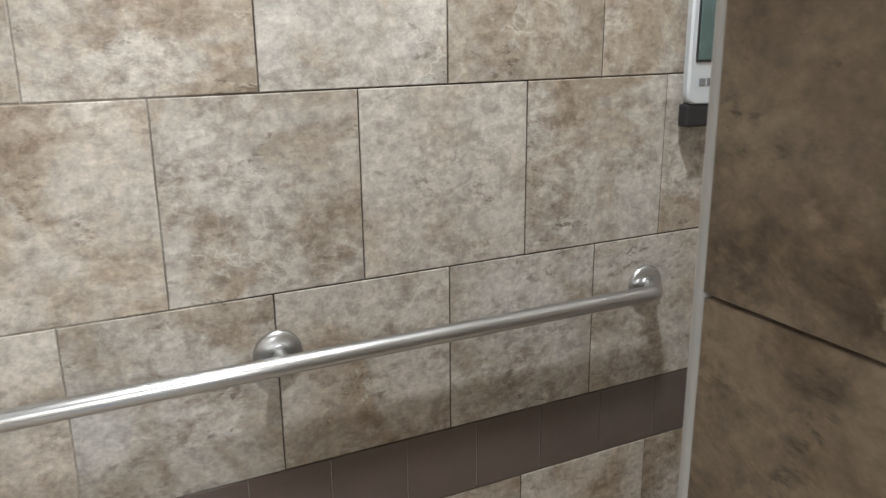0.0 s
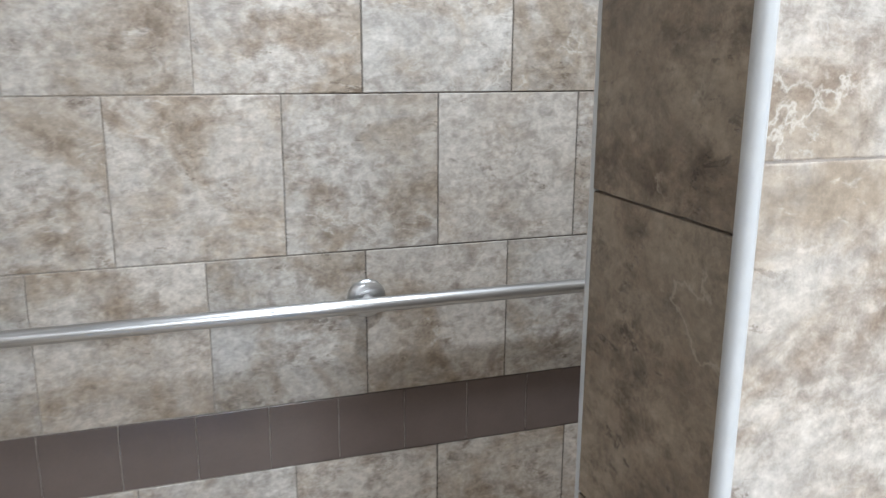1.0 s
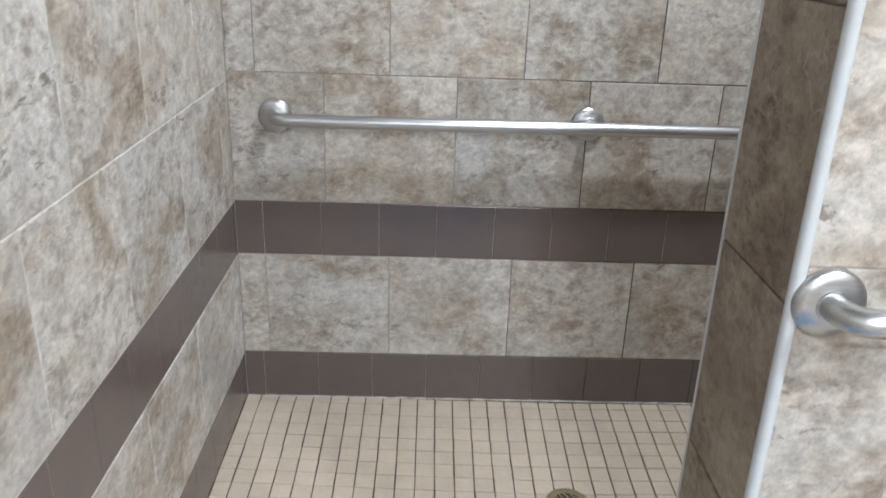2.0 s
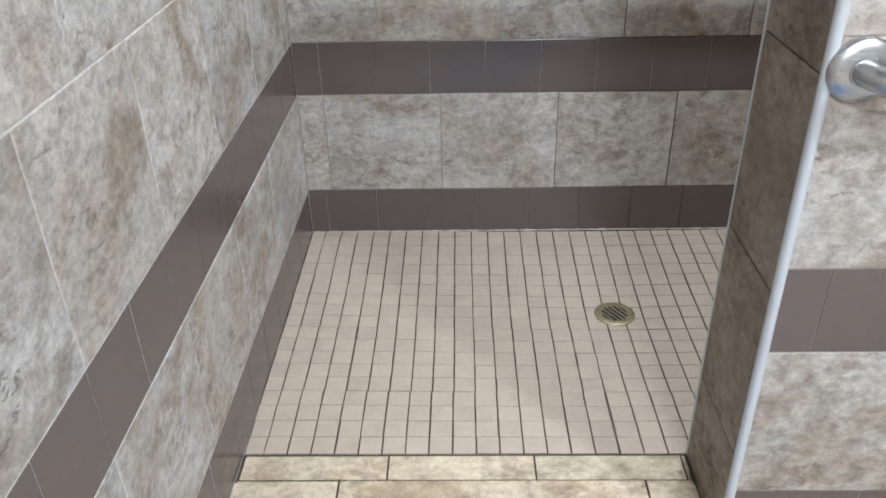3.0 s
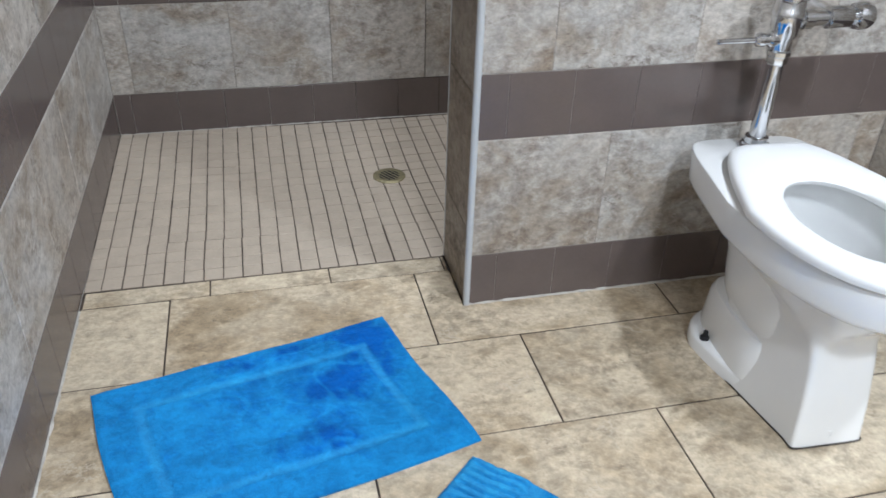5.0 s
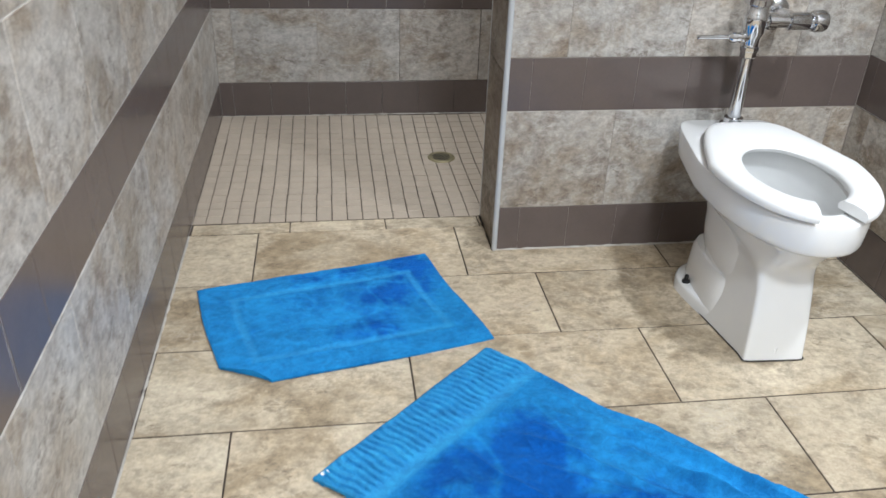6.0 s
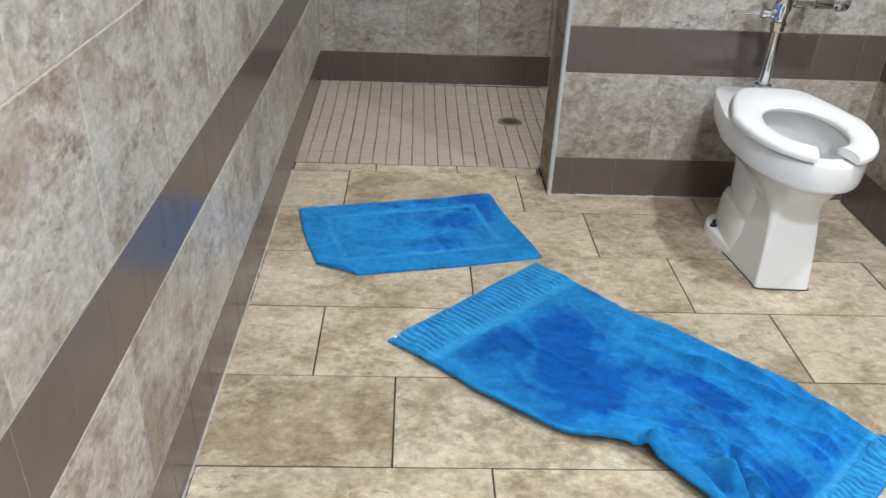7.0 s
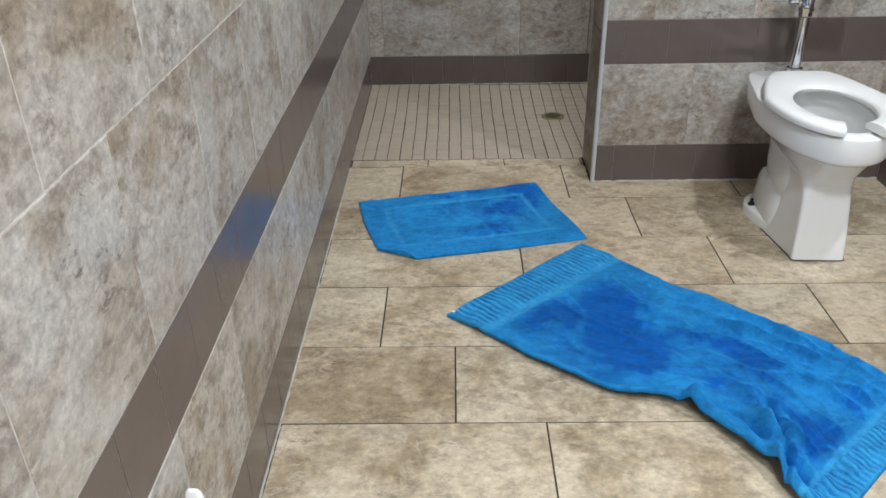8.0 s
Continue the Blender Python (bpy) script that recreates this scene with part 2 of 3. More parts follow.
# ---- mesh helpers ----
def mesh_of(name, bm, mat, smooth=False):
    bmesh.ops.recalc_face_normals(bm, faces=bm.faces)
    me = bpy.data.meshes.new(name)
    bm.to_mesh(me)
    bm.free()
    me.materials.append(mat)
    if smooth:
        me.polygons.foreach_set("use_smooth", [True] * len(me.polygons))
        me.set_sharp_from_angle(angle=radians(42))
    return me


def part(name, bm, mat, parent=None, label="", smooth=False):
    ob = new(name, mesh_of(name, bm, mat, smooth))
    ob.parent = parent
    return tagged(ob, label)


def thing(name, x, y, z, label, category, group="", kind=""):
    ob = new(name)
    ob.empty_display_size = 0.05
    ob.matrix_basis = pose(x, y, z)
    return tagged(ob, label, category, group, kind)


def box_bm(x0, x1, y0, y1, z0, z1, edge=0.0, bm=None):
    bm = bm or bmesh.new()
    made = bmesh.ops.create_cube(bm, size=1.0)["verts"]
    for v in made:
        v.co = Vector((x0 + (v.co.x + 0.5) * (x1 - x0), y0 + (v.co.y + 0.5) * (y1 - y0), z0 + (v.co.z + 0.5) * (z1 - z0)))
    if edge:
        edges = list({e for v in made for e in v.link_edges})
        bmesh.ops.bevel(bm, geom=edges, offset=edge, segments=2, profile=0.5, affect="EDGES")
    return bm


def loft(rings, close_start=True, close_end=True, bm=None):
    """Skins closed rings of equally many points."""
    bm = bm or bmesh.new()
    rows = [[bm.verts.new(p) for p in r] for r in rings]
    k = len(rows[0])
    for a, b in zip(rows, rows[1:]):
        for i in range(k):
            bm.faces.new((a[i], a[(i + 1) % k], b[(i + 1) % k], b[i]))
    if close_start:
        bm.faces.new(rows[0][::-1])
    if close_end:
        bm.faces.new(rows[-1])
    return bm


def tube(points, radius, sides=20, bm=None):
    """A round bar along a line of points; radius is a number or one per point."""
    pts = [Vector(p) for p in points]
    rad = radius if isinstance(radius, (list, tuple)) else [radius] * len(pts)
    rings, side = [], None
    for i, p in enumerate(pts):
        d = (pts[min(i + 1, len(pts) - 1)] - pts[max(i - 1, 0)]).normalized()
        if side is None:
            side = d.orthogonal().normalized()
        side = (side - d * side.dot(d)).normalized()
        up = d.cross(side)
        rings.append([p + (side * math.cos(a) + up * math.sin(a)) * rad[i] for a in (2 * math.pi * j / sides for j in range(sides))])
    return loft(rings, bm=bm)


def turned(profile, axis_pose, sides=28, bm=None):
    """A turned form: (radius, height) pairs round the local z axis of a pose."""
    rings = [[axis_pose @ Vector((r * math.cos(a), r * math.sin(a), h)) for a in (2 * math.pi * j / sides for j in range(sides))] for r, h in profile]
    return loft(rings, bm=bm)


# ---- structure: walls with thickness, floor, ceiling ----
def slab(name, x0, x1, y0, y1, z0, z1, mat, label, category):
    ob = new(name, mesh_of(name, box_bm(x0, x1, y0, y1, z0, z1), mat))
    return tagged(ob, label, category, kind="structure")


T = 0.0026          # how far the tiles stand in front of the wall body
wall_left = slab("wall_west", -0.15, -0.0013, Y_END, 0.0, -0.2, Z_CEIL, WALL_GROUT, "tiled wall with stone-look tiles and a brown band", "wall")
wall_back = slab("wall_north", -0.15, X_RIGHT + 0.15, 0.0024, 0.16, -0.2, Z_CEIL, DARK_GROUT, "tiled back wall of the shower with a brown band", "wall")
wall_right = slab("wall_east", X_RIGHT + T, X_RIGHT + 0.16, Y_END, 0.0, -0.2, Z_CEIL, WALL_GROUT, "tiled wall beside the toilet with a brown band", "wall")
wall_south = slab("wall_south", -0.15, X_RIGHT + 0.15, Y_END - 0.15, Y_END, -0.2, Z_CEIL, PAINT, "plain painted wall closing the room", "wall")
partition = slab("wall_partition", PX + 0.006, X_RIGHT + T, PY + 0.0012, PY_FAR - T, -0.1, Z_CEIL, PARTITION_GROUT, "tiled partition wall between toilet and shower", "wall")
floor = slab("floor", -T, X_RIGHT + T, Y_END, PY_FAR - 0.004, -0.15, -0.0022, FLOOR_GROUT, "tan stone-look floor tiles with dark joints", "floor")
ceiling = slab("ceiling", -0.15, X_RIGHT + 0.15, Y_END - 0.15, 0.16, Z_CEIL, Z_CEIL + 0.12, PAINT, "plain grey painted ceiling", "ceiling")

DRAIN_X, DRAIN_Y, DRAIN_Z = 0.870, -0.413, -0.018


def pan_height(x, y):
    """The shower floor falls gently to the drain."""
    rise = 0.014 * min(1.0, max(0.0, (y - PY_FAR) / 0.9))
    d = math.hypot((x - DRAIN_X) / 0.95, (y - DRAIN_Y) / 0.54)
    return rise - (0.0065 - DRAIN_Z) * (1 - min(1.0, max(0.05, d)))


def shower_pan():
    bm = bmesh.new()
    nx, ny = 90, 45
    grid = [[bm.verts.new((-T + i * (X_RIGHT + 2 * T) / nx, PY_FAR - 0.004 + j * (-PY_FAR + 0.012) / ny, 0)) for i in range(nx + 1)] for j in range(ny + 1)]
    for row in grid:
        for v in row:
            v.co.z = pan_height(v.co.x, v.co.y) - 0.003
    for a, b in zip(grid, grid[1:]):
        for i in range(nx):
            bm.faces.new((a[i], a[i + 1], b[i + 1], b[i]))
    made = bmesh.ops.extrude_face_region(bm, geom=bm.faces[:])["geom"]
    for v in made:
        if isinstance(v, bmesh.types.BMVert):
            v.co.z = -0.15
    ob = new("shower_floor", mesh_of("shower_floor", bm, MOSAIC_GROUT))
    return tagged(ob, "beige mosaic shower floor sloping to a brass drain", "floor", kind="structure")


shower_floor = shower_pan()


def lamp_fixture(x, y, sx, sy):
    """A flush ceiling light: a metal frame round an opening in which the lamp sits."""
    ob = thing("ceiling_or_fill_light", x, y, Z_CEIL, "unseen flush grey-framed square ceiling light", "ceiling light", "ceiling lights")
    bm = bmesh.new()
    w, hx, hy = 0.03, sx / 2, sy / 2
    for x0, x1, y0, y1 in ((-hx - w, hx + w, hy, hy + w), (-hx - w, hx + w, -hy - w, -hy), (-hx - w, -hx, -hy, hy), (hx, hx + w, -hy, hy)):
        box_bm(x0, x1, y0, y1, -0.04, 0.0, 0.003, bm)
    part("frame", bm, PAINT, ob)
    return ob


# all frames are out of view; the last belongs to the added fill
for lx, ly, lsx, lsy, watts in LAMPS:
    lamp_fixture(lx, ly, lsx, lsy)


# ---- the shower ----
def flange(x, y, z, direction, parent):
    """A round cover plate on a wall; direction is the wall's normal along y (-1 towards the room)."""
    m = pose(x, y, z, 90 if direction < 0 else -90)
    prof = [(0.041, 0.0), (0.043, 0.002), (0.043, 0.006), (0.040, 0.0105), (0.029, 0.0135), (0.0195, 0.0145), (0.0185, 0.016)]
    return part("flange", turned(prof, m, 40), STEEL, parent, smooth=True)


def bend(p0, corner, p1, r, steps=8):
    """Points from p0 to p1 with the corner rounded to the radius r."""
    c = Vector(corner)
    a = c + (Vector(p0) - c).normalized() * r
    b = c + (Vector(p1) - c).normalized() * r
    return [tuple(a.lerp(c, t).lerp(c.lerp(b, t), t)) for t in (i / steps for i in range(steps + 1))]


def grab_bar(x0, x1, wall_y, z, middle, label):
    off, r = 0.058, 0.0165
    ob = thing("grab_bar", x0, wall_y, z, label, "grab bar", "grab bars")
    n = x1 - x0
    left = bend((0, 0, 0), (0, -off, 0), (n, -off, 0), 0.042)
    right = bend((0, -off, 0), (n, -off, 0), (n, 0, 0), 0.042)
    part("bar", tube([(0, -0.004, 0)] + left + right + [(n, -0.004, 0)], r, 28), STEEL, ob, smooth=True)
    for fx in (0, n):
        flange(fx, 0, 0, -1, ob)
    if middle:
        flange(middle - x0, 0, 0, -1, ob)
        part("post", tube([(middle - x0, -0.006, 0), (middle - x0, -off + 0.008, 0)], 0.0125, 20), STEEL, ob, smooth=True)
    return ob


grab_bar(0.118, 1.712, 0.0, 0.837, 0.909, "long brushed steel grab bar on the shower's back wall")
grab_bar(0.972, 1.892, PY, 0.900, None, "brushed steel grab bar on the partition behind the toilet")


def soap_dispenser():
    ob = thing("soap_dispenser", 1.817, 0.0, 1.190, "pale grey wall soap dispenser with black push bar", "soap dispenser")
    w, d, h0, h1 = 0.060, 0.046, 0.028, 0.285

    def outline(y, half, low, high):
        return [(half * math.copysign(abs(math.cos(a)) ** 0.25, math.cos(a)), y, (low + high) / 2 + (high - low) / 2 * math.copysign(abs(math.sin(a)) ** 0.16, math.sin(a))) for a in (2 * math.pi * (k + 0.5) / 32 for k in range(32))]

    rings = [outline(-0.0005, 0.028, h0 + 0.012, h1 - 0.012), outline(-0.020, 0.052, h0 + 0.002, h1 - 0.003), outline(-d + 0.006, w, h0, h1), outline(-d, w - 0.003, h0 + 0.003, h1 - 0.003)]
    part("body", loft(rings), GREY_PLASTIC, ob, "pale grey plastic housing")
    part("window_frame", box_bm(-w + 0.013, w - 0.013, -d - 0.0025, -d + 0.004, 0.112, 0.262, 0.002), BLACK_PLASTIC, ob, "thin black window surround")
    part("window_pane", box_bm(-w + 0.017, w - 0.017, -d - 0.0045, -d + 0.003, 0.116, 0.258, 0.0015), plain("smoky_window", (0.09, 0.14, 0.14), 0.08, spread=0.3, scale=25), ob, "dark smoky level window")
    part("push_bar", box_bm(-w + 0.006, w - 0.006, -d + 0.002, -0.012, -0.018, 0.029, 0.006), BLACK_PLASTIC, ob, "black push bar")
    bm = bmesh.new()
    for i, (x0, x1) in enumerate(((-0.034, -0.018), (-0.014, 0.002), (0.006, 0.020))):
        box_bm(x0, x1, -d - 0.0012, -d + 0.002, 0.066, 0.080, 0.0, bm)
    part("mark", bm, MARK_GREY, ob, "small grey printed mark")
    return ob


soap_dispenser()


def floor_drain():
    z = pan_height(DRAIN_X, DRAIN_Y)
    ob = thing("floor_drain", DRAIN_X, DRAIN_Y, z, "round tarnished brass shower drain with slots", "drain")
    r, well = 0.053, 0.034
    part("ring", turned([(well, 0.0006), (well, 0.0038), (r - 0.004, 0.0042), (r, 0.0022), (r, -0.004), (well, -0.004)], pose(0, 0, 0), 40), BRASS, ob, smooth=True)
    # solid black disc close under the slats, in place of the hole's shade
    part("well", turned([(well + 0.001, -0.004), (well + 0.001, 0.0031)], pose(0, 0, 0), 32), DARK_HOLE, ob, "black disc for the shade under the grate")
    for i in range(-2, 3):
        x = i * 0.0125
        half = math.sqrt((well + 0.0008) ** 2 - x * x)
        part("slat", box_bm(x - 0.0027, x + 0.0027, -half, half, 0.0, 0.0038, 0.0005), BRASS, ob)
    ob.matrix_basis = pose(DRAIN_X, DRAIN_Y, z, 0, 0, 33)
    return ob


floor_drain()


def corner_trim(x, y, label, round_r):
    """An upright edge profile on a corner of the partition."""
    ob = new("trim", mesh_of("trim", tube([(0, 0, 0.0), (0, 0, Z_CEIL)], round_r, 16), TRIM, True))
    ob.matrix_basis = pose(x, y, 0)
    return tagged(ob, label, "corner trim", kind="structure")


corner_trim(PX + 0.0045, PY + 0.0045, "pale satin metal edge strip on the partition corner", 0.0085)
corner_trim(PX + 0.004, PY_FAR - 0.004, "pale metal edge strip on the shower corner", 0.0055)


def bead(name, p0, p1, r, mat, label, seed):
    """An uneven bead of sealant or grime along the foot of a wall."""
    a, b = Vector(p0), Vector(p1)
    steps = max(8, int((b - a).length / 0.012))
    pts, rad = [], []
    for i in range(steps + 1):
        p = a.lerp(b, i / steps)
        pts.append(p)
        rad.append(r * (0.75 + 0.9 * noise.noise((p.x * 35 + seed, p.y * 35, seed))))
    ob = new(name, mesh_of(name, tube(pts, [max(0.0012, q) for q in rad], 8), mat, True))
    return tagged(ob, label, "sealant", kind="structure")


bead("caulk", (PX, PY + 0.001, 0.0015), (X_RIGHT, PY + 0.001, 0.0015), 0.0052, CAULK, "uneven pale sealant at the partition foot", 1.0)
bead("caulk", (0.001, -1.02, 0.0), (0.001, -5.1, 0.0), 0.0042, CAULK, "uneven pale sealant at the wall foot", 5.0)
bead("caulk", (0.002, 0.0, 0.0135), (X_RIGHT, 0.0, 0.0135), 0.0030, CAULK, "uneven pale sealant at the foot of the shower wall", 3.0)
bead("grime", (PX - 0.001, PY_FAR - 0.004, 0.0), (PX - 0.001, PY - 0.0, 0.0), 0.0052, MILDEW, "dark mildew at the foot of the partition end", 9.0)


# ---- the toilet ----
TX, TY = 1.550, 0.020


def bowl_ring(z, hw, hb, yc, yb, yf, n_front=2.1, n_back=4.0, count=48):
    """An egg-shaped ring: yb is the wall end, yf the front end, yc where it is widest."""
    pts = []
    for j in range(count):
        a = 2 * math.pi * j / count
        c, s = math.cos(a), math.sin(a)
        n = n_back if s > 0 else n_front
        u, v = math.copysign(abs(c) ** (2 / n), c), math.copysign(abs(s) ** (2 / n), s)
        if v > 0:
            w = hw + (hb - hw) * v
            pts.append((u * w, yc + v * (yb - yc), z))
        else:
            pts.append((u * hw, yc - v * (yf - yc), z))
    return pts


def toilet():
    ob = thing("toilet", TX, TY, 0.0, "white porcelain floor toilet with an open-front seat", "toilet")
    # pedestal and bowl, from the floor up to the rim and down inside
    rings = [
        bowl_ring(0.000, 0.080, 0.134, -1.770, -1.47, -1.802, 9, 7),
        bowl_ring(0.100, 0.076, 0.110, -1.755, -1.47, -1.790, 9, 7),
        bowl_ring(0.180, 0.073, 0.094, -1.740, -1.45, -1.776, 8, 6),
        bowl_ring(0.226, 0.073, 0.089, -1.715, -1.41, -1.766, 6.5, 5),
        bowl_ring(0.248, 0.078, 0.088, -1.680, -1.38, -1.770, 5, 4.5),
        bowl_ring(0.270, 0.088, 0.088, -1.630, -1.345, -1.785, 3.8, 4.5),
        bowl_ring(0.300, 0.112, 0.094, -1.570, -1.31, -1.815, 2.9, 4.5),
        bowl_ring(0.328, 0.132, 0.104, -1.54, -1.287, -1.842, 2.5, 5),
        bowl_ring(0.344, 0.150, 0.114, -1.53, -1.272, -1.862, 2.35, 6),
        bowl_ring(0.350, 0.160, 0.122, -1.53, -1.264, -1.875, 2.25, 7),
        bowl_ring(0.353, 0.1695, 0.130, -1.53, -1.256, -1.887, 2.2, 8),
        bowl_ring(0.358, 0.1755, 0.1345, -1.53, -1.2525, -1.8945, 2.2, 8),
        bowl_ring(0.366, 0.1785, 0.1368, -1.53, -1.2505, -1.8975, 2.2, 8),
        bowl_ring(0.390, 0.180, 0.138, -1.53, -1.250, -1.899, 2.2, 8),
        bowl_ring(0.424, 0.182, 0.141, -1.53, -1.247, -1.901, 2.2, 8),
        bowl_ring(0.433, 0.180, 0.140, -1.53, -1.248, -1.899, 2.2, 8),
        bowl_ring(0.436, 0.175, 0.136, -1.53, -1.252, -1.894, 2.2, 8),
        bowl_ring(0.436, 0.130, 0.110, -1.60, -1.40, -1.845, 2.2, 2.2),
        bowl_ring(0.428, 0.122, 0.102, -1.60, -1.42, -1.837, 2.2, 2.2),
        bowl_ring(0.395, 0.122, 0.102, -1.60, -1.42, -1.837, 2.2, 2.2),
        bowl_ring(0.380, 0.128, 0.108, -1.60, -1.415, -1.842, 2.2, 2.2),
        bowl_ring(0.345, 0.120, 0.100, -1.60, -1.43, -1.825, 2.2, 2.2),
        bowl_ring(0.312, 0.104, 0.086, -1.60, -1.45, -1.790, 2.2, 2.2),
        bowl_ring(0.292, 0.082, 0.068, -1.60, -1.48, -1.735, 2.1, 2.1),
        bowl_ring(0.276, 0.050, 0.044, -1.59, -1.52, -1.670, 2.0, 2.0),
    ]
    bowl = part("bowl", loft(rings), PORCELAIN, ob, "glossy white porcelain bowl and pedestal", True)
    part("water", loft([bowl_ring(z, 0.089, 0.074, -1.60, -1.472, -1.750, 2.1, 2.1) for z in (0.288, 0.2985)]), WATER, ob, "still clear water in the bowl")
    seal = [bowl_ring(z, 0.0825, 0.1365, -1.770, -1.468, -1.8045, 9, 7) for z in (0.0006, 0.0030)]
    part("base_seal", loft(seal), MILDEW, ob, "thin dark dirty seal at the floor")
    # low rear foot with the floor bolts
    foot = [bowl_ring(z, 0.138 - d, 0.112 - d, -1.45, -1.356 - d, -1.80, 1.5, 3.0) for z, d in ((0.0, 0.0), (0.026, 0.001), (0.033, 0.004), (0.036, 0.010), (0.037, 0.030))]
    part("foot", loft(foot), PORCELAIN, ob, smooth=True)
    # the trapway: a squarish lobe over the foot and a neck up to the bowl
    lobe = [bowl_ring(z, hw, hb, -1.52, yb, -1.66, 4.0, 4.0) for z, hw, hb, yb in
            ((0.034, 0.112, 0.100, -1.366), (0.080, 0.109, 0.097, -1.368), (0.125, 0.105, 0.093, -1.372), (0.140, 0.099, 0.087, -1.379), (0.146, 0.084, 0.072, -1.396))]
    part("trapway", loft(lobe), PORCELAIN, ob, smooth=True)
    neck = [bowl_ring(z, hw, hb, -1.55, yb, -1.68, 3.2, 3.2) for z, hw, hb, yb in
            ((0.138, 0.088, 0.078, -1.402), (0.165, 0.094, 0.086, -1.394), (0.200, 0.093, 0.088, -1.384), (0.240, 0.088, 0.086, -1.372), (0.290, 0.092, 0.088, -1.335))]
    part("neck", loft(neck), PORCELAIN, ob, smooth=True)
    for s in (-1, 1):
        part("bolt", turned([(0.011, 0.0), (0.011, 0.006), (0.006, 0.009), (0.006, 0.022), (0.004, 0.024)], pose(s * 0.119, -1.478, 0.035), 14), DARK_HOLE, ob, "dark floor bolt")
    # open-front seat, rounded above
    count, gap = 72, math.radians(15)
    bm = bmesh.new()
    rows = []
    for j in range(count + 1):
        a = -math.pi / 2 + gap + (2 * math.pi - 2 * gap) * j / count
        c, s = math.cos(a), math.sin(a)

        def egg(hw, hb, yc, yb, yf, nb, nf=2.15):
            n = nb if s > 0 else nf
            u, v = math.copysign(abs(c) ** (2 / n), c), math.copysign(abs(s) ** (2 / n), s)
            return (u * (hw + (hb - hw) * max(v, 0)), yc + (v * (yb - yc) if v > 0 else -v * (yf - yc)))

        o = Vector(egg(0.188, 0.106, -1.60, -1.338, -1.910, 6.0)) + Vector((0.008 * max(0.0, s), 0))
        i = Vector(egg(0.108, 0.092, -1.655, -1.505, -1.825, 2.3))
        prof = [(0.02, 0.444), (0.0, 0.449), (0.0, 0.458), (0.05, 0.465), (0.16, 0.469), (0.5, 0.470), (0.85, 0.466), (0.97, 0.460), (1.0, 0.454), (0.97, 0.444)]
        rows.append([bm.verts.new((*o.lerp(i, f), z)) for f, z in prof])
    for p, q in zip(rows, rows[1:]):
        for k in range(len(p)):
            bm.faces.new((p[k], p[(k + 1) % len(p)], q[(k + 1) % len(q)], q[k]))
    bm.faces.new(rows[0])
    bm.faces.new(rows[-1][::-1])
    seat = part("seat", bm, SEAT_PLASTIC, ob, "white plastic open-front seat", True)
    for sx, sy in ((-0.105, -1.48), (0.105, -1.48), (-0.12, -1.72), (0.12, -1.72)):
        part("bumper", box_bm(sx - 0.01, sx + 0.01, sy - 0.015, sy + 0.015, 0.4345, 0.4455, 0.002), SEAT_PLASTIC, seat)
    ob.matrix_basis = pose(TX, TY - 1.53, 0, 0, 0, -2.5) @ pose(0, 1.53, 0)
    part("hinge", box_bm(-0.070, 0.070, -1.365, -1.338, 0.4345, 0.458, 0.006), SEAT_PLASTIC, seat, "white seat hinge")
    return ob


toilet()


